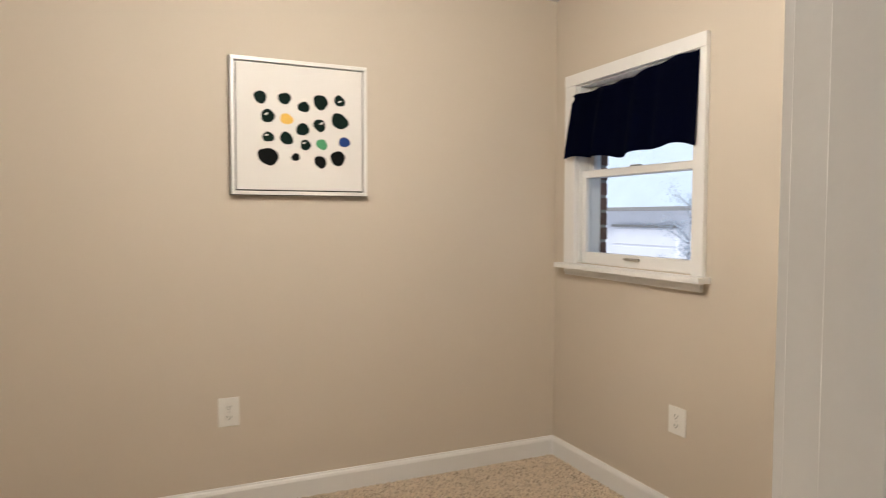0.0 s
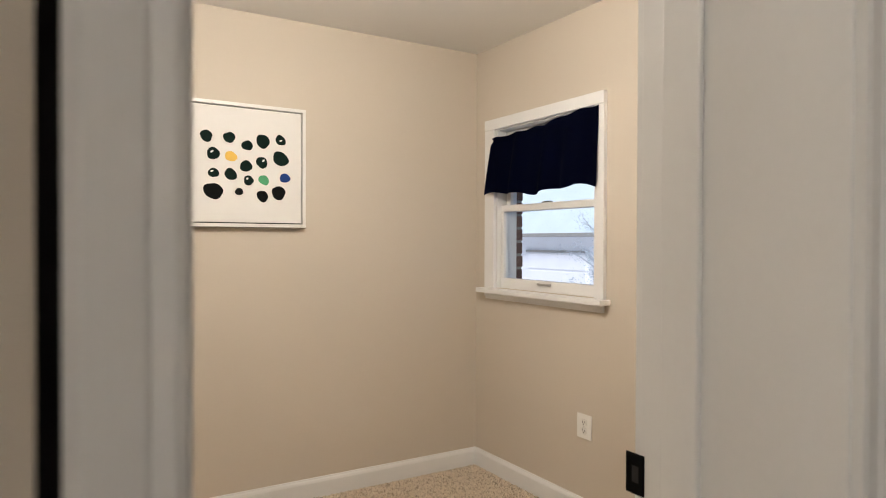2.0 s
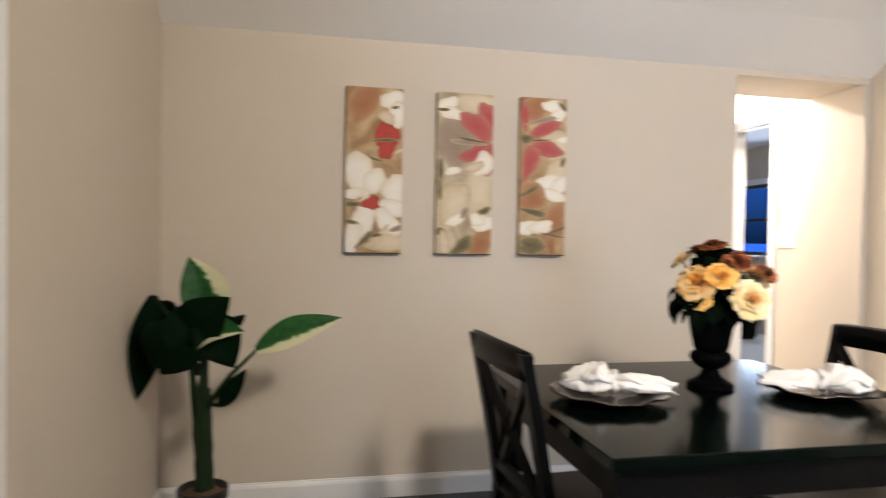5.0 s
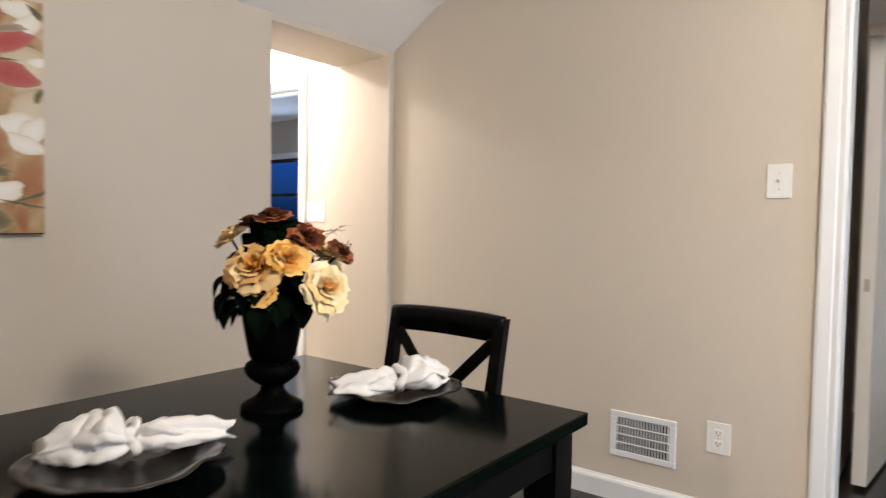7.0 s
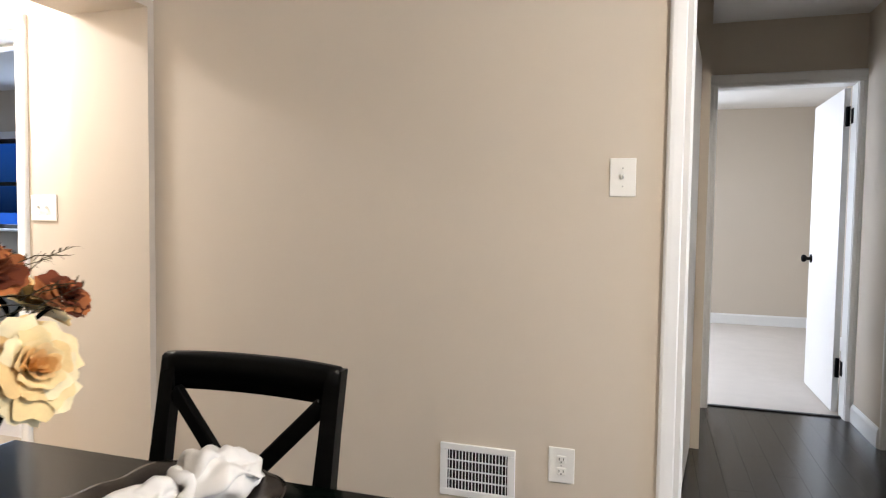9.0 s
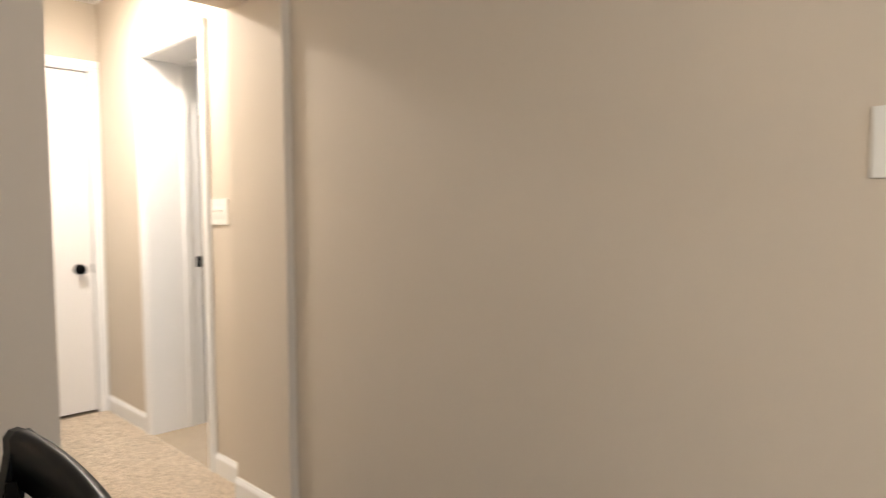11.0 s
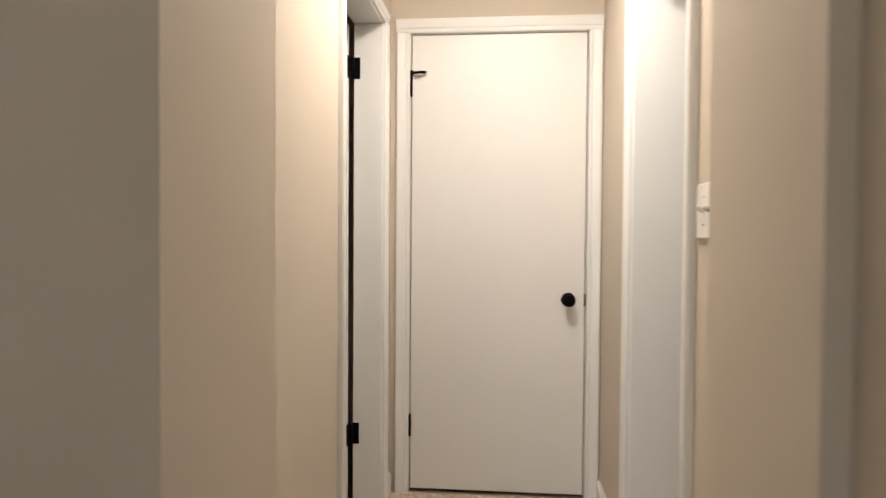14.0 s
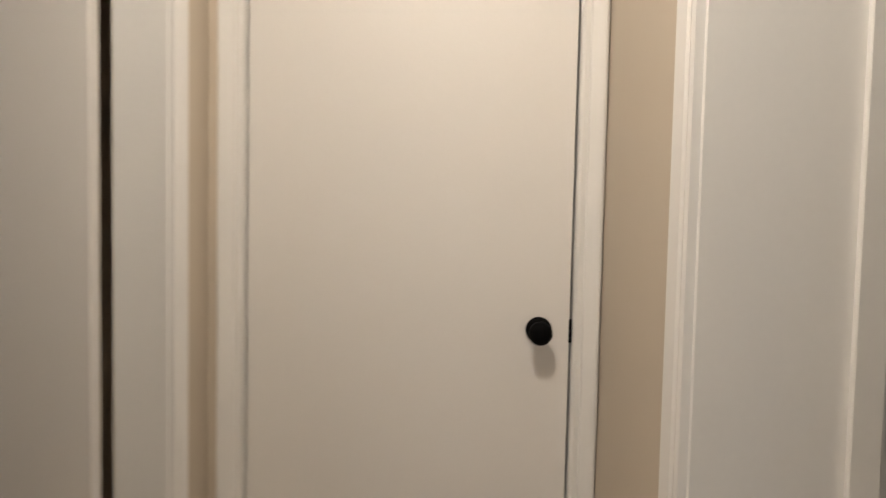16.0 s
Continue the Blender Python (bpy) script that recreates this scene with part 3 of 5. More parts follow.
for z in (-0.036, 0.0, 0.036):
    part("cross_bar", boxed(-0.112, 0.112, 0.003, 0.009, z - 0.0018, z + 0.0018), TRIM, v)
slat = mesh_of("slat", boxed(-0.0014, 0.0014, 0.002, 0.007, -0.072, 0.072), TRIM)
for i in range(18):
    s = new("slat", slat)
    s.parent, s.location = v, (-0.1055 + i * 0.0124, 0, 0)


# ---- windows ----
def pane(name, parent, a):
    ob = part(name, boxed(*a), GLASS, parent, "clear glass pane")
    ob.visible_shadow = False
    return ob


wy0, wy1, wz0, wz1 = WIN
w = thing("window_1", "white double hung sash window", "window", kind="structure")
for nm, a in (("casing_side", (XW - 0.021, XW, wy1, 2.948, 0.998, 1.842)), ("casing_side", (XW - 0.021, XW, 2.063, wy0, 0.998, 1.842)), ("casing_head", (XW - 0.023, XW, 2.063, 2.948, 1.842, 1.897)),
              ("window_sill", (XW - 0.062, XW + 0.05, 2.040, 2.972, 0.974, 0.998)), ("apron", (XW - 0.022, XW, 2.073, 2.945, 0.952, 0.974)), ("apron_bead", (XW - 0.016, XW, 2.073, 2.945, 0.939, 0.952))):
    part(nm, boxed(*a, bevel=0.003, segments=2), TRIM, w)
for nm, a in (("jamb", (XW, XW + 0.13, wy1 - 0.006, wy1 + 0.01, wz0, wz1)), ("jamb", (XW, XW + 0.13, wy0 - 0.01, wy0 + 0.006, wz0, wz1)), ("jamb_head", (XW, XW + 0.13, wy0 + 0.006, wy1 - 0.006, wz1 - 0.006, wz1 + 0.01)), ("outer_sill", (XW + 0.05, XW + 0.15, wy0, wy1, 0.975, 1.000))):
    part(nm, boxed(*a, bevel=0.001), TRIM, w)


def sash(parent, x, y0, y1, z0, z1, stile, top, bottom, t=0.032):
    s = part("sash", boxed(x, x + t, y1 - stile, y1, z0, z1, bevel=0.003), TRIM, parent)
    part("stile", boxed(x, x + t, y0, y0 + stile, z0, z1, bevel=0.003), TRIM, s)
    part("top_rail", boxed(x + 0.0005, x + t + 0.0005, y0 + stile, y1 - stile, z1 - top, z1, bevel=0.003), TRIM, s)
    part("bottom_rail", boxed(x + 0.0005, x + t + 0.0005, y0 + stile, y1 - stile, z0, z0 + bottom, bevel=0.003), TRIM, s)
    pane("pane", s, (x + t / 2, x + t / 2 + 0.004, y0 + stile - 0.006, y1 - stile + 0.006, z0 + bottom - 0.006, z1 - top + 0.006))
    return s


sash(w, XW + 0.020, wy0 + 0.008, wy1 - 0.008, 1.000, 1.438, 0.026, 0.034, 0.054)
sash(w, XW + 0.058, wy0 + 0.008, wy1 - 0.008, 1.404, 1.834, 0.038, 0.036, 0.034)
bm = bmesh.new()
beam(bm, (XW + 0.012, 2.54, 1.036), (XW + 0.012, 2.44, 1.036), 0.012, 0.010, bevel=0.003)
part("sash_lift", bm, CHROME, w, "small metal sash lift")
part("sash_lock", boxed(XW + 0.026, XW + 0.050, 2.47, 2.53, 1.438, 1.446, bevel=0.003), CHROME, w, "metal sash lock")

# curtain and its rod
rod = thing("curtain_rod", "thin white tension rod inside the window head", "curtain rod", (XW - 0.006, 2.49, 1.800))
bm = bmesh.new()
tube(bm, [(0, -0.368, 0.012), (0, 0.368, -0.006)], 0.006, 10)
part("tube", bm, TRIM, rod, "", True)
for y, z in ((-0.362, 0.012), (0.362, -0.006)):
    bm = bmesh.new()
    tube(bm, [(0, y - 0.008, z), (0, y + 0.008, z)], 0.012, 12)
    part("end_cap", bm, PLATE, rod, "white rubber end cap", True)
bm = bmesh.new()
cols, rows = 90, 26
grid = []
for j in range(rows + 1):
    v = j / rows
    line = []
    for i in range(cols + 1):
        u = i / cols
        left = 2.874 + 0.022 * v ** 1.3
        if v < 0.10:
            left -= 0.02 * math.sin(v / 0.10 * math.pi)
        right = 2.092 + 0.004 * v
        y = left + (right - left) * u
        top = 1.792 + 0.026 * u + 0.020 * max(0.0, math.sin(min(u - 0.55, 0.32) * 5)) + 0.004 * math.sin(u * 31)
        low = 1.490 + 0.010 * math.sin(u * 9 + 0.5) + 0.006 * math.sin(u * 23)
        z = top + (low - top) * v
        fold = 0.016 * math.sin(u * 24 + 0.8 * math.sin(v * 2)) + 0.009 * math.sin(u * 41 + 2 + v)
        x = XW - 0.026 - 0.012 * v - (0.35 + 0.65 * v) * min(1.0, 5 * (1 - u) + 0.1) * fold - 0.012 * v * (1 - u) ** 2
        line.append(bm.verts.new((x - XW, y - 2.5, z - 1.49)))
    grid.append(line)
for j in range(rows):
    for i in range(cols):
        bm.faces.new((grid[j][i], grid[j][i + 1], grid[j + 1][i + 1], grid[j + 1][i]))
cur = thing("valance_curtain", "short navy blue cloth valance hanging across the window", "curtain", (XW, 2.5, 1.49))
cloth = part("cloth", bm, NAVY, cur, "", True)
sol = cloth.modifiers.new("thickness", "SOLIDIFY")
sol.thickness = 0.0025

# other windows: dining room (behind), far bedroom, side room
def plain_window(name, axis, at, out, lo, hi, z0, z1, mat, label, rails=1):
    w = thing(name, label, "window", kind="structure")
    def bx(a0, a1, d0, d1, za, zb, bevel=0.002):
        p, q = at + out * d0, at + out * d1
        return boxed(a0, a1, min(p, q), max(p, q), za, zb, bevel=bevel) if axis == "y" else boxed(min(p, q), max(p, q), a0, a1, za, zb, bevel=bevel)
    f = 0.045
    # dark frames get a blue glass tint in place of blue daylight outside
    glass = glass_material("daylight_blue_glass", (0.16, 0.34, 0.72)) if mat is FRAME_DARK else GLASS
    for a in ((lo, lo + f, z0, z1), (hi - f, hi, z0, z1), (lo + f, hi - f, z1 - f, z1), (lo + f, hi - f, z0, z0 + f)):
        part("frame_bar", bx(a[0], a[1], -0.07, -0.03, a[2], a[3]), mat, w)
    for i in range(rails):
        z = z0 + (z1 - z0) * (i + 1) / (rails + 1)
        part("meeting_rail", bx(lo + f, hi - f, -0.068, -0.032, z - 0.02, z + 0.02), mat, w)
    ob = part("pane", bx(lo + f - 0.005, hi - f + 0.005, -0.052, -0.048, z0 + f - 0.005, z1 - f + 0.005, 0), glass, w)
    ob.visible_shadow = False
    for a in ((lo - 0.07, lo, z0, z1 + 0.07), (hi, hi + 0.07, z0, z1 + 0.07), (lo, hi, z1, z1 + 0.07)):
        part("casing", bx(a[0], a[1], 0.0, 0.018, a[2], a[3]), TRIM, w)
    part("window_sill", bx(lo - 0.09, hi + 0.09, 0.0, 0.05, z0 - 0.025, z0), TRIM, w)
    return w


# out of view; added as the opening for the dining room's daylight fill
plain_window("window_2", "x", -5.10, 1, -2.05, -0.55, 0.25, 2.05, TRIM, "unseen white framed window added for daylight in the dining room")
plain_window("window_3", "y", -9.20, 1, -0.22, 0.95, 1.05, 2.10, TRIM, "white framed window with bright panes", 3)
plain_window("window_5", "x", 1.55, -1, -6.75, -5.75, 0.95, 2.0, TRIM, "white framed window lighting the pale carpet")
plain_window("window_4", "y", -6.00, 1, 5.75, 7.35, 1.02, 1.95, FRAME_DARK, "dark framed window with blue daylight tinted into its pane", 1)


# ---- pictures ----
def blob(bm, cu, cv, ru, rv, rng, depth, n=20, rough=0.12, turn=0.0, put=None):
    a0, a1, a2 = rng.uniform(0, 6.28), rng.uniform(0, 6.28), rng.uniform(0, 6.28)
    vs = []
    for i in range(n):
        a = 2 * math.pi * i / n
        k = 1 + rough * (0.6 * math.sin(2 * a + a0) + 0.5 * math.sin(3 * a + a1) + 0.25 * math.sin(5 * a + a2))
        u, v = ru * k * math.cos(a), rv * k * math.sin(a)
        vs.append(bm.verts.new(put(cu + u * math.cos(turn) - v * math.sin(turn), cv + u * math.sin(turn) + v * math.cos(turn), depth)))
    bm.faces.new(vs)


rng = random.Random(5)
PX0, PX1, PZ0, PZ1 = 0.331, 0.901, 1.308, 1.866
pic = thing("framed_picture", "square white canvas of dark pebble shapes in a white floater frame", "picture", ((PX0 + PX1) / 2, YB, PZ0))
hw, ph = (PX1 - PX0) / 2, PZ1 - PZ0
for a in ((-hw, hw, -0.036, -0.002, 0, 0.016), (-hw, hw, -0.036, -0.002, ph - 0.016, ph), (-hw, -hw + 0.016, -0.036, -0.002, 0.016, ph - 0.016), (hw - 0.016, hw, -0.036, -0.002, 0.016, ph - 0.016)):
    part("frame_bar", boxed(*a, bevel=0.0015), FRAME_WHITE, pic, "white lacquered frame bar")
for a in ((-hw - 0.0015, -hw, -0.034, -0.002, 0.0, ph), (-hw, hw, -0.034, -0.002, -0.0015, 0.0)):
    part("frame_side", boxed(*a), FRAME_DARK, pic, "black outer side of the frame")
part("gap", boxed(-hw + 0.016, hw - 0.016, -0.014, -0.010, 0.016, ph - 0.016), FRAME_DARK, pic, "black shadow gap round the canvas")
part("canvas", boxed(-hw + 0.0215, hw - 0.0215, -0.033, -0.014, 0.0215, ph - 0.0215, bevel=0.001), CANVAS, pic)
PEBBLES = ((.206, .714, 35, "g"), (.379, .716, 34, "g"), (.518, .662, 32, "g"), (.643, .705, 42, "g"), (.787, .725, 32, "k"), (.258, .58, 37, "k"), (.392, .565, 33, "y"),
           (.509, .494, 36, "g"), (.634, .531, 35, "k"), (.788, .571, 47, "g"), (.26, .427, 30, "k"), (.39, .422, 36, "g"), (.529, .379, 30, "k"), (.65, .388, 31, "j"),
           (.823, .413, 31, "b"), (.258, .283, 52, "n"), (.455, .285, 23, "n"), (.639, .255, 35, "n"), (.771, .287, 43, "n"))
INKS = {"g": INK_GREEN, "k": INK_GREEN, "n": INK_BLACK, "y": INK_YELLOW, "j": INK_JADE, "b": INK_BLUE}
for u, v, r, k in PEBBLES:
    bm = bmesh.new()
    s = r * 0.00077
    blob(bm, (u - 0.5) * 2 * hw, v * ph, s * 1.02, s * 0.92, rng, -0.0336, 26, 0.10, -0.35, lambda a, b, d: (a, d, b))
    ob = part("pebble", bm, INKS[k], pic)
    if k == "k":
        bm = bmesh.new()
        blob(bm, (u - 0.5) * 2 * hw + rng.uniform(-0.3, 0.3) * s, v * ph + rng.uniform(-0.1, 0.5) * s, s * 0.28, s * 0.16, rng, -0.0340, 12, 0.2, 0.5, lambda a, b, d: (a, d, b))
        part("highlight", bm, CANVAS, ob, "small white fleck")


def painted_ground(name, c0, c1, c2):
    m = bpy.data.materials.new(name)
    m.use_nodes = True
    n, l = m.node_tree.nodes, m.node_tree.links
    co, ns, rp = n.new("ShaderNodeTexCoord"), n.new("ShaderNodeTexNoise"), n.new("ShaderNodeValToRGB")
    ns.inputs["Scale"].default_value, ns.inputs["Detail"].default_value, ns.inputs["Distortion"].default_value = 7, 5, 1.2
    l.new(co.outputs["Object"], ns.inputs["Vector"])
    l.new(ns.outputs["Fac"], rp.inputs["Fac"])
    e = rp.color_ramp.elements
    e[0].position, e[0].color, e[1].position, e[1].color = 0.32, (*c0, 1), 0.68, (*c2, 1)
    mid = e.new(0.5)
    mid.color = (*c1, 1)
    l.new(rp.outputs["Color"], n["Principled BSDF"].inputs["Base Color"])
    n["Principled BSDF"].inputs["Roughness"].default_value = 0.7
    return m


def petal_paint(name, heart, body, rim):
    """Brushed paint that thins from a petal's middle to its rim, streaked by the brush."""
    m = bpy.data.materials.new(name)
    m.use_nodes = True
    n, l = m.node_tree.nodes, m.node_tree.links
    co, ns, at, ad, rp = n.new("ShaderNodeTexCoord"), n.new("ShaderNodeTexNoise"), n.new("ShaderNodeAttribute"), n.new("ShaderNodeMath"), n.new("ShaderNodeValToRGB")
    at.attribute_name = "rim"
    ns.inputs["Scale"].default_value, ns.inputs["Detail"].default_value, ns.inputs["Distortion"].default_value = 16, 4, 1.5
    l.new(co.outputs["Object"], ns.inputs["Vector"])
    ad.operation = "MULTIPLY_ADD"
    l.new(ns.outputs["Fac"], ad.inputs[0])
    ad.inputs[1].default_value = 0.55
    l.new(at.outputs["Fac"], ad.inputs[2])
    l.new(ad.outputs[0], rp.inputs["Fac"])
    e = rp.color_ramp.elements
    e[0].position, e[0].color, e[1].position, e[1].color = 0.22, (*heart, 1), 1.22, (*rim, 1)
    e[1].position = 1.0
    e.new(0.62).color = (*body, 1)
    l.new(rp.outputs["Color"], n["Principled BSDF"].inputs["Base Color"])
    n["Principled BSDF"].inputs["Roughness"].default_value = 0.7
    return m


GROUND_A = painted_ground("tan_painted_ground", (0.26, 0.14, 0.06), (0.42, 0.28, 0.14), (0.56, 0.43, 0.26))
GROUND_B = painted_ground("umber_painted_ground", (0.34, 0.25, 0.15), (0.52, 0.44, 0.31), (0.66, 0.58, 0.44))
P_WHITE = petal_paint("cream_petal_paint", (0.83, 0.80, 0.74), (0.77, 0.72, 0.62), (0.66, 0.57, 0.43))
P_CREAM = petal_paint("ivory_wash_paint", (0.68, 0.59, 0.44), (0.60, 0.50, 0.34), (0.50, 0.38, 0.22))
P_RED = petal_paint("red_petal_paint", (0.46, 0.045, 0.028), (0.40, 0.040, 0.024), (0.30, 0.045, 0.025))
P_PINK = petal_paint("rose_petal_paint", (0.40, 0.060, 0.055), (0.43, 0.10, 0.085), (0.42, 0.17, 0.13))
P_RUST = petal_paint("rust_wash_paint", (0.32, 0.12, 0.045), (0.38, 0.19, 0.085), (0.44, 0.29, 0.15))
P_OLIVE = petal_paint("olive_stroke_paint", (0.09, 0.072, 0.032), (0.19, 0.145, 0.070), (0.36, 0.28, 0.15))
P_GREY = petal_paint("taupe_wash_paint", (0.27, 0.19, 0.14), (0.34, 0.26, 0.19), (0.46, 0.37, 0.26))
EDGE_DARK = material("dark_canvas_edge", (0.05, 0.04, 0.03), 0.8)


def dab(bm, layer, cu, cv, long_, wide, turn, rng, put):
    """One brush dab: a leaf-shaped fan of rings whose rim value grows outwards."""
    n = 22
    a1, a2, pull = rng.uniform(0, 6.28), rng.uniform(0, 6.28), rng.uniform(0.05, 0.3)
    mid = bm.verts.new(put(cu, cv))
    rings = []
    for f, val in ((0.45, 0.15), (0.78, 0.38), (1.0, 0.75)):
        ring = []
        for i in range(n):
            a = 2 * math.pi * i / n
            k = f * (1 + 0.09 * math.sin(3 * a + a1) + 0.06 * math.sin(5 * a + a2) + 0.03 * math.sin(9 * a + a1))
            p, q = long_ * k * math.cos(a), wide * k * math.sin(a) * (1 + pull * math.cos(a))
            v = bm.verts.new(put(cu + p * math.cos(turn) - q * math.sin(turn), cv + p * math.sin(turn) + q * math.cos(turn)))
            v[layer] = val
            ring.append(v)
        rings.append(ring)
    for i in range(n):
        j = (i + 1) % n
        bm.faces.new((mid, rings[0][i], rings[0][j]))
        for p, q in zip(rings, rings[1:]):
            bm.faces.new((p[i], q[i], q[j], p[j]))


def canvas_print(y0, y1, ground, dabs, seed, label):
    """A tall stretched canvas on the east wall, facing -x; dabs as name, u, v, half length, half width (of its width), turn, paint."""
    w, h, z0 = abs(y1 - y0), 0.745, 1.119
    r = random.Random(seed)
    c = thing("canvas_painting", label, "painting", (XA, (y0 + y1) / 2, z0), group="three canvas paintings")
    part("canvas", boxed(-0.036, -0.002, -w / 2, w / 2, 0.004, h, bevel=0.002), ground, c)
    part("bottom_edge", boxed(-0.0355, -0.002, -w / 2 + 0.001, w / 2 - 0.001, 0, 0.004), EDGE_DARK, c, "dark lower edge of the canvas")
    for i, (name, u, v, a, b, turn, mat) in enumerate(dabs):
        bm = bmesh.new()
        lay = bm.verts.layers.float.new("rim")
        dep = -0.0363 - i * 0.00022
        dab(bm, lay, u * w, v * h, a * w, b * w, radians(turn), r, lambda p, q: (dep, w / 2 - min(max(p, 0.0005), w - 0.0005), min(max(q, 0.005), h - 0.0005)))
        part(name, bm, mat, c)
    return c


W, S, Q = "painted_wash", "brush_stroke", "painted_petal"
canvas_print(-0.370, -0.624, GROUND_A, (
    (W, .30, .90, .42, .26, 60, P_RUST), (W, .75, .07, .40, .18, 5, P_CREAM),
    (Q, .80, .93, .24, .15, 20, P_WHITE), (Q, .92, .84, .26, .17, 80, P_WHITE), (Q, .72, .82, .16, .10, 150, P_CREAM), (S, .86, .885, .07, .03, 10, P_OLIVE),
    (Q, .66, .725, .22, .15, 60, P_RED), (Q, .80, .715, .20, .15, 110, P_RED), (Q, .72, .645, .24, .15, 80, P_RED), (S, .68, .685, .24, .035, 4, P_OLIVE), (S, .92, .62, .12, .03, 30, P_CREAM),
    (S, .28, .588, .20, .035, -8, P_OLIVE), (S, .48, .572, .20, .022, -16, P_OLIVE),
    (Q, .22, .475, .42, .27, 105, P_WHITE), (Q, .50, .435, .24, .19, 60, P_WHITE), (Q, .88, .385, .30, .24, 70, P_WHITE), (Q, .84, .28, .30, .16, -10, P_WHITE),
    (Q, .32, .205, .40, .20, 75, P_WHITE), (Q, .74, .195, .32, .17, -50, P_WHITE), (Q, .12, .085, .34, .15, 80, P_WHITE), (Q, .12, .36, .20, .10, 10, P_WHITE),
    (Q, .45, .315, .17, .085, 15, P_RED), (Q, .40, .29, .20, .05, -8, P_RED), (Q, .50, .30, .12, .09, 70, P_RED), (S, .12, .295, .16, .05, 0, P_OLIVE),
    (S, .07, .19, .17, .035, -6, P_OLIVE), (S, .92, .155, .16, .05, 20, P_GREY), (S, .34, .085, .24, .05, 45, P_OLIVE), (S, .60, .10, .26, .05, 55, P_CREAM), (S, .52, .11, .14, .03, 10, P_OLIVE)),
    11, "tall canvas of white blossoms and a red poppy on tan")
canvas_print(-0.782, -1.047, GROUND_B, (
    (W, .35, .70, .52, .46, 80, P_GREY), (W, .70, .94, .42, .18, 0, P_CREAM), (W, .75, .40, .50, .30, 80, P_CREAM), (W, .30, .30, .44, .26, 70, P_CREAM), (W, .80, .07, .34, .20, 60, P_RUST), (W, .46, .05, .26, .12, 40, P_OLIVE),
    (Q, .18, .925, .20, .12, 20, P_WHITE), (Q, .25, .87, .22, .11, -10, P_WHITE), (S, .10, .89, .12, .03, 0, P_OLIVE),
    (Q, .95, .83, .34, .19, 110, P_PINK), (Q, .72, .795, .36, .19, 145, P_PINK), (Q, .74, .635, .36, .14, 200, P_PINK), (Q, .95, .60, .30, .15, 80, P_PINK), (Q, .55, .695, .34, .045, 176, P_GREY), (S, .62, .71, .30, .025, 172, P_OLIVE),
    (Q, .82, .56, .24, .17, 60, P_WHITE), (Q, .68, .545, .18, .08, 20, P_CREAM), (Q, .28, .515, .15, .07, 15, P_WHITE), (S, .07, .52, .05, .24, 0, P_OLIVE), (S, .06, .40, .04, .20, 0, P_OLIVE),
    (Q, .35, .215, .20, .09, 25, P_WHITE), (S, .50, .26, .12, .05, 60, P_GREY), (Q, .86, .195, .24, .14, 10, P_WHITE), (Q, .74, .215, .16, .10, 150, P_WHITE), (S, .86, .275, .13, .06, 20, P_OLIVE), (S, .05, .14, .12, .07, 10, P_OLIVE), (Q, .15, .06, .24, .09, 100, P_CREAM)),
    12, "tall canvas of a rose red flower half on taupe and cream")
canvas_print(-1.182, -1.410, GROUND_A, (
    (W, .30, .93, .34, .26, 40, P_RUST), (W, .85, .70, .34, .40, 90, P_CREAM), (W, .80, .52, .34, .26, 60, P_CREAM), (W, .75, .20, .50, .26, 70, P_RUST), (W, .25, .06, .32, .20, 0, P_OLIVE),
    (Q, .70, .945, .26, .14, -10, P_WHITE), (Q, .78, .885, .24, .13, 40, P_WHITE), (S, .90, .95, .14, .05, -40, P_OLIVE), (Q, .92, .74, .14, .07, 10, P_WHITE),
    (Q, .08, .88, .32, .10, 95, P_PINK), (Q, .50, .80, .40, .14, 28, P_PINK), (Q, .55, .675, .38, .17, -6, P_PINK), (Q, .20, .585, .38, .17, 75, P_PINK), (S, .45, .855, .36, .05, 14, P_GREY), (S, .12, .735, .16, .10, 0, P_OLIVE), (S, .40, .73, .26, .02, 4, P_OLIVE),
    (Q, .60, .455, .34, .19, 20, P_WHITE), (Q, .84, .435, .26, .16, 60, P_WHITE), (Q, .72, .385, .30, .13, -15, P_WHITE), (S, .92, .595, .12, .05, 70, P_OLIVE),
    (Q, .25, .36, .36, .30, 60, P_RUST), (S, .20, .405, .26, .05, 30, P_OLIVE), (S, .28, .275, .34, .07, -12, P_OLIVE),
    (Q, .14, .175, .30, .15, 5, P_WHITE), (Q, .46, .18, .28, .14, 10, P_WHITE), (S, .80, .16, .30, .03, 20, P_OLIVE), (S, .72, .13, .32, .02, -10, P_OLIVE), (Q, .70, .055, .26, .10, 100, P_RUST)),
    13, "tall canvas of a rose red flower and cream petals")


# ---- dining set ----
TX0, TX1, TY0, TY1, TZ = 0.437, 1.400, -1.868, -0.822, 0.755
t = thing("dining_table", "black lacquered square wooden dining table", "table", ((TX0 + TX1) / 2, (TY0 + TY1) / 2, 0))
hx, hy = (TX1 - TX0) / 2, (TY1 - TY0) / 2
part("tabletop", boxed(-hx, hx, -hy, hy, TZ - 0.030, TZ, bevel=0.004, segments=3), TABLETOP, t, "glossy black tabletop")
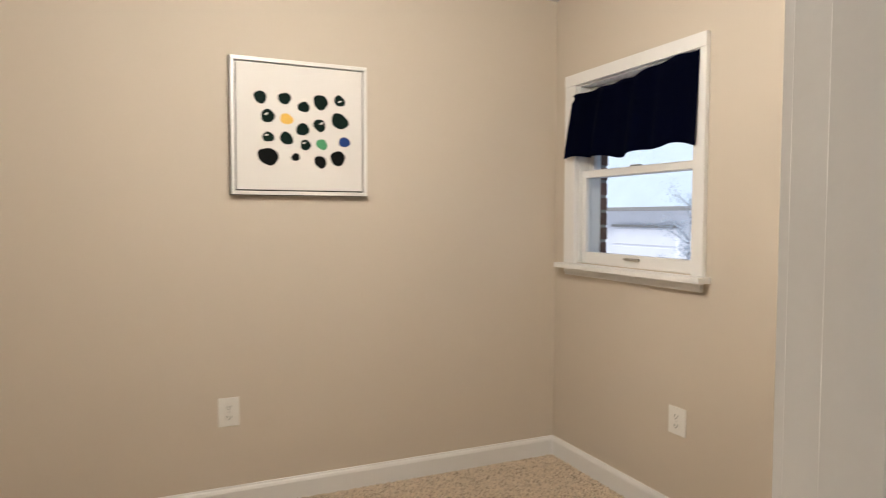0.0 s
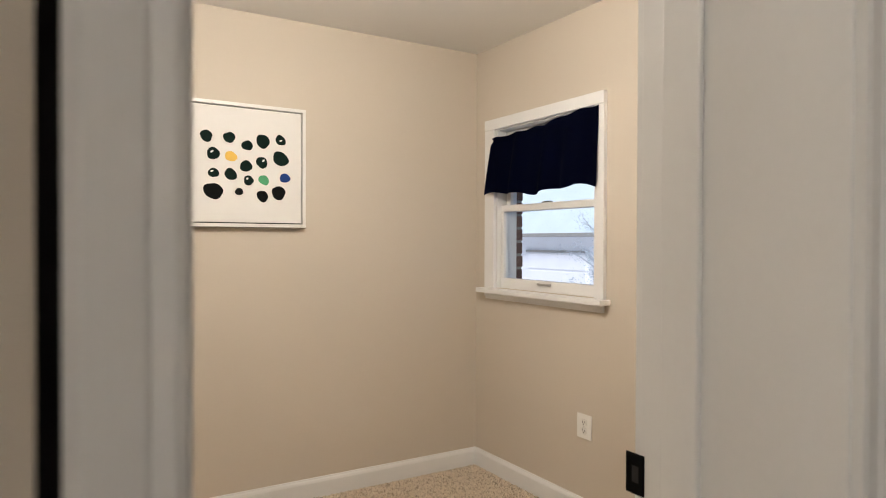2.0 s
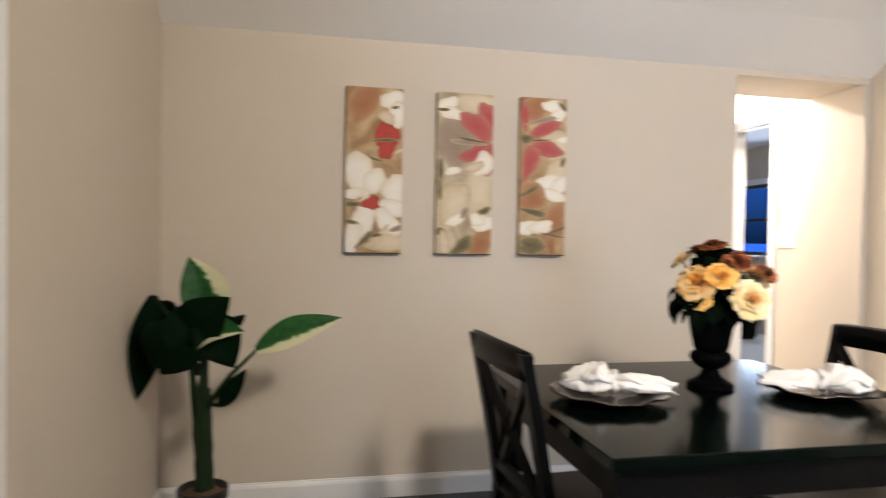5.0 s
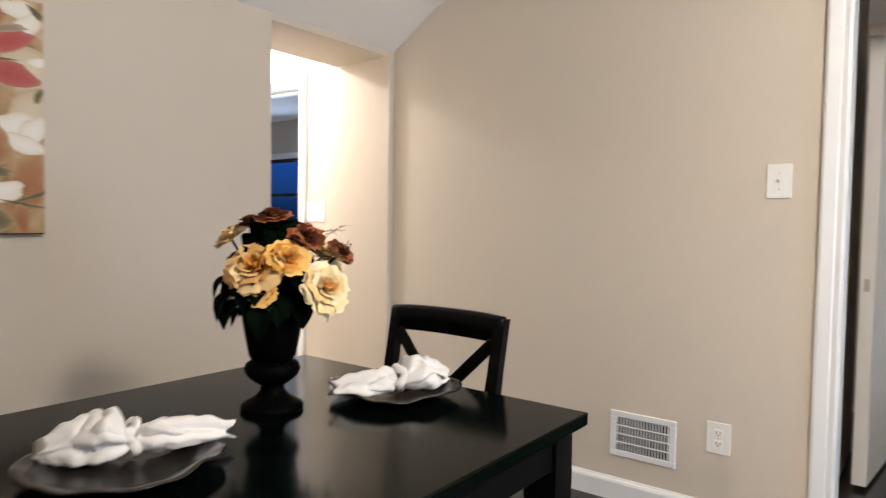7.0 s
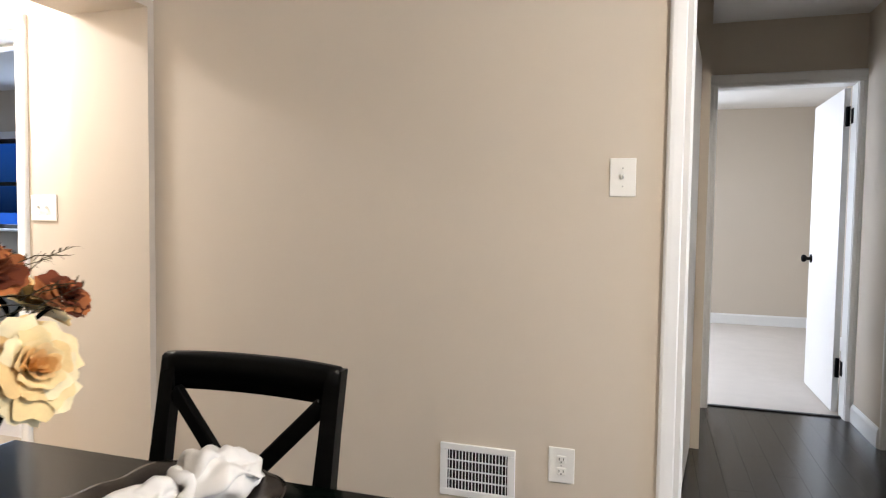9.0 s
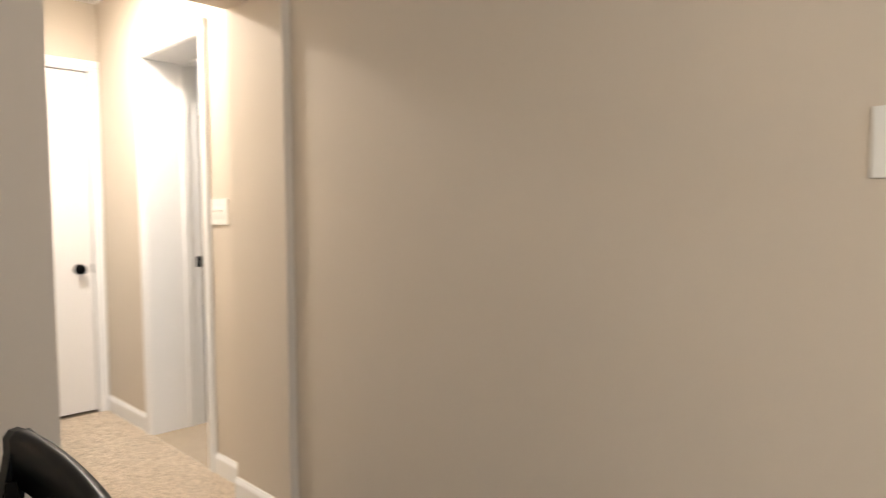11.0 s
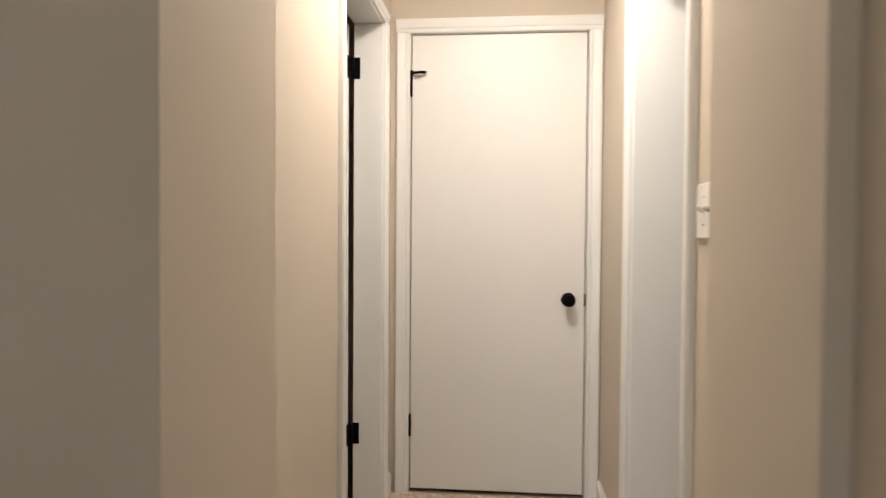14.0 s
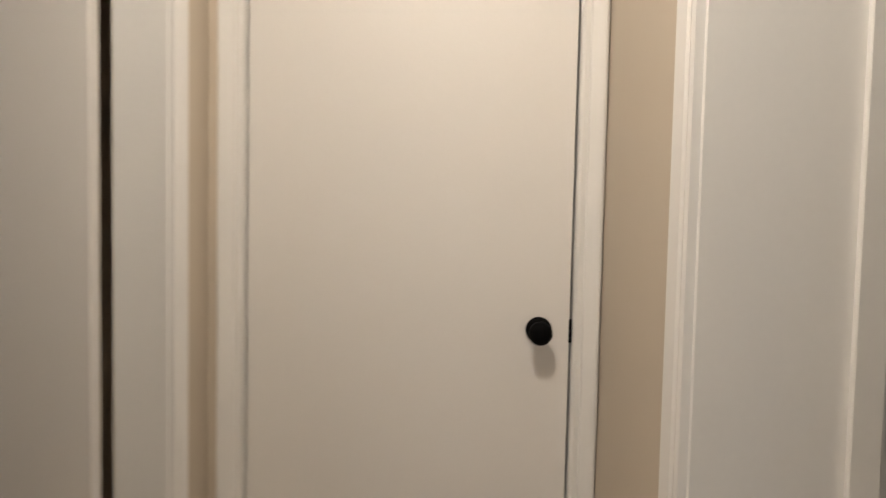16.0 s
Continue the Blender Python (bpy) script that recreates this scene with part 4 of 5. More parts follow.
for a in ((-hx + 0.06, hx - 0.06, -hy + 0.035, -hy + 0.057, 0.640, TZ - 0.030), (-hx + 0.06, hx - 0.06, hy - 0.057, hy - 0.035, 0.640, TZ - 0.030), (-hx + 0.035, -hx + 0.057, -hy + 0.06, hy - 0.06, 0.640, TZ - 0.030), (hx - 0.057, hx - 0.035, -hy + 0.06, hy - 0.06, 0.640, TZ - 0.030)):
    part("apron", boxed(*a, bevel=0.002), BLACKWOOD, t)
for sx in (-1, 1):
    for sy in (-1, 1):
        bm = bmesh.new()
        cx, cy = sx * (hx - 0.065), sy * (hy - 0.065)
        lo = [bm.verts.new((cx + a * 0.026, cy + b * 0.026, 0.0)) for a, b in ((-1, -1), (1, -1), (1, 1), (-1, 1))]
        md = [bm.verts.new((cx + a * 0.040, cy + b * 0.040, 0.60)) for a, b in ((-1, -1), (1, -1), (1, 1), (-1, 1))]
        hi = [bm.verts.new((cx + a * 0.040, cy + b * 0.040, TZ - 0.030)) for a, b in ((-1, -1), (1, -1), (1, 1), (-1, 1))]
        for p, q in ((lo, md), (md, hi)):
            for i in range(4):
                bm.faces.new((p[i], p[(i + 1) % 4], q[(i + 1) % 4], q[i]))
        bm.faces.new(lo[::-1])
        bm.faces.new(hi)
        bmesh.ops.bevel(bm, geom=[e for e in bm.edges if abs(e.verts[0].co.z - e.verts[1].co.z) > 0.05], offset=0.004, segments=2, affect="EDGES")
        part("leg", bm, BLACKWOOD, t)


def dining_chair():
    """An X-back chair that faces +y; the top of its back is at y = 0."""
    c = thing("dining_chair", "black wooden cross-back dining chair pushed in at the table", "chair", group="chairs at the dining table")
    def back_y(z):
        return 0.085 - 0.085 * max(0.0, (z - 0.46) / 0.465) ** 1.15 - 0.05 * max(0.0, (0.46 - z) / 0.46)
    for s in (-1, 1):
        bm = bmesh.new()
        zs = [0.0, 0.15, 0.30, 0.46, 0.58, 0.70, 0.80, 0.88, 0.918]
        rings = []
        for z in zs:
            w = 0.019 if z < 0.8 else 0.017
            x = s * (0.178 + 0.010 * (z / 0.92))
            y = back_y(z)
            rings.append([bm.verts.new((x + a * w, y + b * 0.014, z)) for a, b in ((-1, -1), (1, -1), (1, 1), (-1, 1))])
        for p, q in zip(rings, rings[1:]):
            for i in range(4):
                bm.faces.new((p[i], p[(i + 1) % 4], q[(i + 1) % 4], q[i]))
        bm.faces.new(rings[0][::-1])
        bm.faces.new(rings[-1])
        part("back_post", bm, BLACKWOOD, c)
        bm = bmesh.new()
        beam(bm, (s * 0.185, 0.475, 0.0), (s * 0.185, 0.475, 0.43), 0.036, 0.036, (0, 1, 0))
        part("front_leg", bm, BLACKWOOD, c)
    bm = bmesh.new()
    n, rows = 14, ((0.838, 0.0), (0.850, 0.0), (0.915, 0.0), (0.925, 0.0))
    prev = None
    for i in range(n + 1):
        u = -1 + 2 * i / n
        bow = -0.012 * (1 - u * u)
        zt = 0.931 - 0.006 * abs(u) ** 3
        zb = 0.852 + 0.004 * (1 - u * u)
        y0 = back_y(0.88) + bow
        pts = [(y0 - 0.011, zb), (y0 + 0.013, zb), (y0 + 0.013, zt - 0.012), (y0 + 0.006, zt - 0.002), (y0 - 0.006, zt), (y0 - 0.013, zt - 0.010)]
        ring = [bm.verts.new((u * 0.200, y, z)) for y, z in pts]
        if prev:
            for k in range(6):
                bm.faces.new((prev[k], prev[(k + 1) % 6], ring[(k + 1) % 6], ring[k]))
        else:
            bm.faces.new(ring[::-1])
        prev = ring
    bm.faces.new(prev)
    part("top_rail", bm, BLACKWOOD, c, "curved top rail", True)
    bm = bmesh.new()
    beam(bm, (-0.17, back_y(0.53), 0.53), (0.17, back_y(0.53), 0.53), 0.020, 0.036)
    part("lower_rail", bm, BLACKWOOD, c)
    for s in (-1, 1):
        bm = bmesh.new()
        beam(bm, (s * 0.168, back_y(0.845) + 0.004 * s, 0.852), (-s * 0.140, back_y(0.54) + 0.004 * s, 0.535), 0.018, 0.034, (0, 0, 1))
        part("cross_bar", bm, BLACKWOOD, c)
    bm = boxed(-0.205, 0.205, 0.075, 0.495, 0.440, 0.468, bevel=0.010, segments=3)
    part("seat", bm, BLACKWOOD, c, "flat black wooden seat")
    for a in ((-0.165, 0.165, 0.466, 0.484, 0.375, 0.438), (-0.194, -0.176, 0.11, 0.455, 0.375, 0.438), (0.176, 0.194, 0.11, 0.455, 0.375, 0.438), (-0.165, 0.165, 0.080, 0.098, 0.375, 0.438)):
        part("seat_rail", boxed(*a, bevel=0.002), BLACKWOOD, c)
    for s in (-1, 1):
        part("stretcher", boxed(s * 0.185 - 0.009, s * 0.185 + 0.009, 0.06, 0.46, 0.17, 0.195, bevel=0.002), BLACKWOOD, c)
    return c


ch = dining_chair()
ch.matrix_basis = pose(0.950, -2.016, 0, 0, 0, 0)
copy_thing(ch, pose(0.915, -0.715, 0, 0, 0, 184))

PEWTER = material("dark_pewter_glaze", (0.060, 0.050, 0.044), 0.24, 0.75, vary=0.45, scale=22, bump=0.5, bump_scale=45)
LINEN = material("white_linen_cloth", (0.80, 0.77, 0.73), 0.85, vary=0.03, scale=20, bump=0.35, bump_scale=900, fine=0.03, spec=0.2)


def charger(x, y, turn):
    """A hand-shaped dish: a wavy flared rim over a shallow well."""
    p = thing("charger_plate", "dark pewter charger plate with a wavy rim on the black table", "plate", (x, y, TZ + 0.0005), turn, group="place settings")
    bm = bmesh.new()
    steps, rings = 96, []
    for r, z, k in ((0.090, 0.0, 0), (0.098, 0.004, 0.1), (0.125, 0.013, 0.4), (0.152, 0.022, 0.9), (0.158, 0.0245, 1), (0.158, 0.0275, 1), (0.150, 0.0275, 0.9), (0.124, 0.0185, 0.4), (0.098, 0.0085, 0.1), (0.088, 0.0060, 0), (0.03, 0.0055, 0)):
        ring = []
        for i in range(steps):
            a = 2 * math.pi * i / steps
            q = r * (1 + k * (0.030 * math.sin(4 * a + 0.6) + 0.016 * math.sin(7 * a + 2) + 0.008 * math.sin(13 * a)))
            ring.append(bm.verts.new((q * math.cos(a), q * math.sin(a), z + k * (0.0035 * math.sin(5 * a + 1) + 0.002 * math.sin(11 * a)))))
        rings.append(ring)
    for a, b in zip(rings, rings[1:]):
        for i in range(steps):
            bm.faces.new((a[i], a[(i + 1) % steps], b[(i + 1) % steps], b[i]))
    bm.faces.new(rings[0][::-1])
    bm.faces.new(rings[-1])
    part("dish", bm, PEWTER, p, "", True)
    return p


def napkin(x, y, turn, seed):
    r = random.Random(seed)
    n = thing("napkin", "white cloth napkin gathered through a ring on the plate", "napkin", (x, y, TZ + 0.015), turn, group="folded napkins")
    for side, L, fat, lift in ((-1, 0.160, 0.024, 0.004), (1, 0.135, 0.036, 0.008), (1, 0.100, 0.030, 0.024), (1, 0.060, 0.026, 0.036), (-1, 0.085, 0.022, 0.010)):
        bm = bmesh.new()
        rings = []
        ph, sway = r.uniform(0, 6), r.uniform(-0.03, 0.03)
        for i in range(25):
            s = i / 24
            rad = 0.009 + fat * math.sin(min(0.90, 0.05 + s * 0.92) * math.pi) ** 0.7 * (1 - 0.15 * s)
            cx = side * (0.004 + L * s)
            cz = 0.026 + lift * math.sin(s * 2.8) - 0.008 * s
            cy = sway * s * s + 0.006 * math.sin(s * 5 + ph)
            ring = []
            for k in range(44):
                a = 2 * math.pi * k / 44
                f = 0.84 + 0.20 * math.sin(3 * a + ph + 2.5 * s) + 0.10 * math.sin(5 * a - ph + 4 * s) + 0.025 * math.sin(11 * a + 7 * s)
                f += 0.24 * noise.noise((cx * 45 + ph, math.cos(a) * 1.6, math.sin(a) * 1.6))
                yy, zz = cy + rad * f * 1.20 * math.cos(a), cz + rad * f * 0.95 * math.sin(a)
                ring.append(bm.verts.new((cx + 0.010 * math.sin(3 * a + ph) * s, yy, max(zz, 0.001))))
            rings.append(ring)
        for p, q in zip(rings, rings[1:]):
            for k in range(44):
                bm.faces.new((p[k], p[(k + 1) % 44], q[(k + 1) % 44], q[k]))
        bm.faces.new(rings[0][::-1])
        bm.faces.new(rings[-1])
        part("fold", bm, LINEN, n, "", True)
    bm = bmesh.new()
    loop = [2 * math.pi * k / 24 for k in range(25)]
    tube(bm, [(0.006 * math.sin(3 * a), 0.025 * math.cos(a), 0.030 + 0.025 * math.sin(a)) for a in loop], [0.010 + 0.002 * math.sin(5 * a + seed) for a in loop], 10)
    part("knot", bm, LINEN, n, "gathered middle of the napkin", True)
    return n


charger(0.870, -1.694, 20)
napkin(0.858, -1.692, 247, 3)
charger(0.895, -1.035, 130)
napkin(0.918, -1.062, 62, 4)

# urn of cloth flowers
URN = material("black_urn_glaze", (0.0012, 0.0012, 0.0012), 0.5, vary=0.2, bump=0.05, spec=0.015)
LEAFDARK = material("dark_green_cloth_leaf", (0.0010, 0.0035, 0.0012), 0.7, spec=0.03, vary=0.4, scale=30)
STEM = material("brown_sprig", (0.06, 0.045, 0.02), 0.8, vary=0.3)


def petal_cloth(name, deep, mid, pale):
    """Cloth dyed unevenly: each petal takes its own shade, blotched within."""
    m = material(name, mid, 0.78, vary=0.3, scale=34, bump=0.3, bump_scale=500, spec=0.15)
    n, l = m.node_tree.nodes, m.node_tree.links
    g, rp = n.new("ShaderNodeNewGeometry"), n.new("ShaderNodeValToRGB")
    l.new(g.outputs["Random Per Island"], rp.inputs["Fac"])
    e = rp.color_ramp.elements
    e[0].color, e[1].color = (*deep, 1), (*pale, 1)
    e.new(0.5).color = (*mid, 1)
    l.new(rp.outputs["Color"], n["Principled BSDF"].inputs["Base Color"].links[0].from_node.inputs[0])
    return m


ROSE_ORANGE = petal_cloth("orange_cloth_petal", (0.60, 0.24, 0.035), (0.84, 0.44, 0.10), (0.86, 0.58, 0.20))
ROSE_PEACH = petal_cloth("peach_cloth_petal", (0.72, 0.38, 0.12), (0.84, 0.54, 0.22), (0.85, 0.66, 0.36))
ROSE_CREAM = petal_cloth("cream_cloth_petal", (0.74, 0.50, 0.22), (0.80, 0.64, 0.34), (0.82, 0.72, 0.48))
ROSE_DARK = petal_cloth("burgundy_cloth_petal", (0.05, 0.010, 0.006), (0.15, 0.038, 0.016), (0.40, 0.14, 0.045))
UX, UY = 1.000, -1.425
urn = thing("flower_urn", "black pedestal urn standing on the table", "vase", (UX, UY, TZ + 0.0005))
part("base", lathed([(0.068, 0.0), (0.070, 0.006), (0.066, 0.014), (0.050, 0.022), (0.036, 0.032), (0.027, 0.044), (0.025, 0.056)], 36), URN, urn, "", True)
part("bulge", lathed([(0.026, 0.056), (0.040, 0.064), (0.056, 0.078), (0.062, 0.092), (0.058, 0.104), (0.046, 0.112)], 36), URN, urn, "", True)
part("body", lathed([(0.046, 0.112), (0.052, 0.125), (0.058, 0.155), (0.064, 0.190), (0.069, 0.222), (0.076, 0.234), (0.076, 0.242), (0.066, 0.242), (0.060, 0.215), (0.02, 0.205)], 36), URN, urn, "", True)

RIGHT, NEAR = Vector((-0.915, -0.404, 0)), Vector((-0.404, 0.915, 0))
bunch = thing("flower_bunch", "orange, cream and burgundy cloth roses set in the urn", "flowers", (UX, UY, TZ + 0.235))


def cupped_petal(bm, centre, frame3, turn, radius, height, spread, curl, rng):
    """One petal of a rose: a piece of a cup whose lip rolls outwards."""
    a, b, face = frame3
    rows, cols = 6, 7
    ph, tilt, notch = rng.uniform(0, 6.28), rng.uniform(-0.12, 0.12), rng.uniform(0.0, 0.10)
    grid = []
    for i in range(rows + 1):
        s = i / rows
        line = []
        for j in range(cols + 1):
            k = 2 * j / cols - 1
            t = turn + spread * k * (0.30 + 0.70 * math.sin(math.pi * min(1.0, 0.10 + 0.72 * s)))
            roll = curl * max(0.0, s - 0.55) ** 2 * 4
            rad = radius * (0.16 + 0.84 * s ** 0.75 + roll * 0.55) * (1 + 0.05 * math.sin(5 * k + ph) * s)
            up = height * (s ** 1.15 * (1 - 0.20 * k * k * s) - roll * 0.40 + notch * s * math.sin(3 * k + ph)) + tilt * radius * k * s
            line.append(bm.verts.new(centre + (a * math.cos(t) + b * math.sin(t)) * rad + face * up))
        grid.append(line)
    for i in range(rows):
        for j in range(cols):
            bm.faces.new((grid[i][j], grid[i][j + 1], grid[i + 1][j + 1], grid[i + 1][j]))


def rose(centre, face, size, mat, heart, seed, name="rose"):
    """A full-blown cloth rose: rings of cupped petals, tight in the heart and open outside."""
    r = random.Random(seed)
    face = Vector(face).normalized()
    a = face.orthogonal().normalized()
    b = face.cross(a)
    c = Vector(centre)
    def ring(bm, count, radius, height, spread, curl, sink):
        off = r.uniform(0, 6.28)
        for k in range(count):
            t = off + 2 * math.pi * (k + r.uniform(-0.18, 0.18)) / count
            cupped_petal(bm, c - face * size * sink, (a, b, face), t, size * radius * r.uniform(0.88, 1.12), size * height * r.uniform(0.86, 1.12), spread * r.uniform(0.9, 1.15), curl, r)
    bm = bmesh.new()
    ring(bm, 5, 0.66, 0.78, 0.80, 0.30, 0.10)
    ring(bm, 6, 0.90, 0.66, 0.72, 0.55, 0.18)
    ring(bm, 7, 1.10, 0.55, 0.64, 0.70, 0.26)
    ring(bm, 6, 1.22, 0.34, 0.60, 0.70, 0.30)
    ob = part(name, bm, mat, bunch, "", True)
    bm = bmesh.new()
    ring(bm, 3, 0.18, 0.66, 1.25, 0.05, 0.0)
    ring(bm, 4, 0.33, 0.72, 1.00, 0.10, 0.03)
    ring(bm, 5, 0.50, 0.76, 0.85, 0.22, 0.06)
    part("heart", bm, heart, ob, "tightly furled inner petals", True)
    return ob


def at_bunch(u, z, v):
    return RIGHT * u + NEAR * v + Vector((0, 0, z - TZ - 0.235))


HEARTS = {ROSE_DARK.name: ROSE_DARK, ROSE_CREAM.name: ROSE_PEACH, ROSE_PEACH.name: ROSE_ORANGE, ROSE_ORANGE.name: ROSE_ORANGE}
FLOWERS = ((0.006, 1.190, 0.010, 0.040, ROSE_DARK), (-0.072, 1.174, -0.020, 0.034, ROSE_DARK), (0.097, 1.146, 0.028, 0.040, ROSE_DARK), (-0.096, 1.142, 0.018, 0.042, ROSE_CREAM), (0.006, 1.080, 0.088, 0.064, ROSE_PEACH),
           (0.076, 1.102, 0.078, 0.044, ROSE_ORANGE), (0.024, 1.034, 0.096, 0.034, ROSE_ORANGE), (0.146, 1.038, 0.040, 0.057, ROSE_CREAM), (-0.050, 1.085, 0.060, 0.036, ROSE_PEACH), (0.000, 1.135, 0.030, 0.018, ROSE_ORANGE),
           (0.045, 1.160, -0.060, 0.036, ROSE_DARK), (0.085, 1.100, -0.080, 0.050, ROSE_CREAM), (-0.070, 1.090, -0.080, 0.048, ROSE_PEACH), (0.150, 1.110, -0.030, 0.034, ROSE_DARK), (-0.010, 1.060, -0.100, 0.046, ROSE_ORANGE))
for i, (u, z, v, s, mat) in enumerate(FLOWERS):
    c = at_bunch(u, z, v)
    rose(c, c + Vector((0, 0, 0.02)) + NEAR * 0.06, s * 0.66, mat, HEARTS[mat.name], 40 + i)
    bm = bmesh.new()
    tube(bm, [(c.x * 0.12, c.y * 0.12, -0.06), (c.x * 0.5, c.y * 0.5, c.z * 0.45), tuple(c * 0.97)], 0.0025, 6)
    part("stem", bm, LEAFDARK, bunch, "", True)


def leaf_mesh(bm, base, tip, width, rng, droop=0.2, normal=None, n=8, m=4, layer=None, pale=0):
    base, tip = Vector(base), Vector(tip)
    axis = tip - base
    L = axis.length
    axis.normalize()
    nrm = Vector(normal).normalized() if normal else (Vector((0, 0, 1)) - axis * axis.z).normalized()
    side = axis.cross(nrm).normalized()
    nrm = side.cross(axis).normalized()
    grid = []
    for i in range(n + 1):
        s = i / n
        w = width * math.sin(math.pi * min(1.0, 0.04 + 0.96 * s) ** 0.85) ** 0.9 * 0.5
        mid = base + axis * L * s + nrm * (droop * L * math.sin(math.pi * s))
        line = []
        for j in range(2 * m + 1):
            k = (j - m) / m
            v = bm.verts.new(mid + side * w * k + nrm * (abs(k) * w * 0.28 + 0.02 * w * math.sin(14 * s + 5 * k)))
            if layer is not None:
                v[layer] = 0.25 * abs(k) + 0.95 * max(0.0, pale * k) - (0.0 if pale * k > 0 else 0.15 * abs(k))
            line.append(v)
        grid.append(line)
    for i in range(n):
        for j in range(2 * m):
            bm.faces.new((grid[i][j], grid[i][j + 1], grid[i + 1][j + 1], grid[i + 1][j]))


rng = random.Random(8)
for i in range(60):
    a = 2 * math.pi * i / 60 * 5 + rng.uniform(-0.2, 0.2)
    out = Vector((math.cos(a), math.sin(a), 0))
    z0 = rng.uniform(0.0, 0.17)
    b = out * rng.uniform(0.02, 0.055) + Vector((0, 0, z0))
    tp = b + out * rng.uniform(0.035, 0.060) * (1.25 - 3 * z0) + Vector((0, 0, rng.uniform(-0.075, 0.03)))
    bm = bmesh.new()
    leaf_mesh(bm, b, tp, rng.uniform(0.035, 0.055), rng, 0.15)
    part("leaf", bm, LEAFDARK, bunch, "", True)
for i in range(30):
    a = 2 * math.pi * i / 30 + rng.uniform(-0.15, 0.15)
    out = Vector((math.cos(a), math.sin(a), 0))
    b = out * rng.uniform(0.045, 0.075) + Vector((0, 0, rng.uniform(0.01, 0.09)))
    tp = b + out * rng.uniform(0.035, 0.060) + Vector((0, 0, rng.uniform(-0.10, -0.02)))
    bm = bmesh.new()
    leaf_mesh(bm, b, tp, rng.uniform(0.045, 0.065), rng, 0.22)
    part("leaf", bm, LEAFDARK, bunch, "", True)
bm = bmesh.new()
ico = bmesh.ops.create_icosphere(bm, subdivisions=4, radius=0.074)["verts"]
for v in ico:
    v.co = Vector((v.co.x, v.co.y, v.co.z * 1.25 + 0.085)) * (1 + 0.30 * noise.noise(v.co * 38) + 0.15 * noise.noise(v.co * 95))
part("foliage", bm, LEAFDARK, bunch, "dark packed foliage")
for i in range(12):
    bm = bmesh.new()
    st = at_bunch(0.07 + rng.uniform(0, 0.05), 1.10 + rng.uniform(-0.06, 0.05), 0.01)
    en = st + RIGHT * rng.uniform(0.04, 0.085) + Vector((0, 0, rng.uniform(-0.02, 0.06))) + NEAR * rng.uniform(-0.03, 0.03)
    tube(bm, [st, (st + en) / 2 + Vector((0, 0, 0.008)), en], [0.0009, 0.0007, 0.0004], 5)
    for k in range(9):
        q = st.lerp(en, 0.35 + 0.08 * k) + Vector((0, 0, 0.005 * math.sin(math.pi * (0.35 + 0.08 * k))))
        leaf_mesh(bm, q, q + RIGHT * rng.uniform(0.002, 0.010) + NEAR * rng.uniform(-0.006, 0.006) + Vector((0, 0, rng.uniform(-0.008, 0.011))), 0.003, rng, 0.1, None, 3, 1)
    part("sprig", bm, STEM, bunch, "thin dry brown sprig")

# ---- potted plant ----
plant = thing("potted_plant", "artificial potted plant with large green and cream leaves, in the corner", "plant", (1.605, 0.140, 0))
POT = material("black_plastic_pot", (0.004, 0.004, 0.004), 0.5, vary=0.15, bump=0.05)
SOIL = material("brown_moss_soil", (0.10, 0.055, 0.025), 0.95, vary=0.5, scale=50, bump=0.8, bump_scale=120, fine=0.3)
CANE = material("green_plant_cane", (0.008, 0.022, 0.006), 0.65, spec=0.2, vary=0.4, scale=18, bump=0.2, bump_scale=80)
LEAF = bpy.data.materials.new("variegated_leaf")
LEAF.use_nodes = True
n, l = LEAF.node_tree.nodes, LEAF.node_tree.links
at, ns, ad, rp = n.new("ShaderNodeAttribute"), n.new("ShaderNodeTexNoise"), n.new("ShaderNodeMath"), n.new("ShaderNodeValToRGB")
at.attribute_name = "rim"
co = n.new("ShaderNodeTexCoord")
ns.inputs["Scale"].default_value, ns.inputs["Detail"].default_value = 48, 5
l.new(co.outputs["Object"], ns.inputs["Vector"])
ad.operation = "MULTIPLY_ADD"
l.new(ns.outputs["Fac"], ad.inputs[0])
ad.inputs[1].default_value = 0.95
l.new(at.outputs["Fac"], ad.inputs[2])
l.new(ad.outputs[0], rp.inputs["Fac"])
e = rp.color_ramp.elements
e[0].position, e[0].color, e[1].position, e[1].color = 0.30, (0.005, 0.036, 0.009, 1), 1.0, (0.62, 0.62, 0.40, 1)
rim = e.new(0.80)
rim.color = (0.020, 0.110, 0.022, 1)
l.new(rp.outputs["Color"], n["Principled BSDF"].inputs["Base Color"])
n["Principled BSDF"].inputs["Roughness"].default_value = 0.45
n["Principled BSDF"].inputs["Specular IOR Level"].default_value = 0.2
PALE_A, PALE_B = 1, 1
# Near-black: the shade on the backlit leaves is put into their colour
BACKLIT_GREEN = material("backlit_green_leaf", (0.0016, 0.008, 0.0024), 0.6, spec=0.03, vary=0.35, scale=12, bump=0.1, bump_scale=60)
pot = part("pot", lathed([(0.062, 0.0), (0.066, 0.008), (0.080, 0.270), (0.086, 0.275), (0.088, 0.305), (0.085, 0.310), (0.079, 0.308), (0.077, 0.285), (0.03, 0.283)], 40), POT, plant, "black plastic nursery pot", True)
bm = lathed([(0.076, 0.284), (0.060, 0.296), (0.03, 0.302)], 24, 0.03)
part("soil", bm, SOIL, pot, "brown moss over the soil")
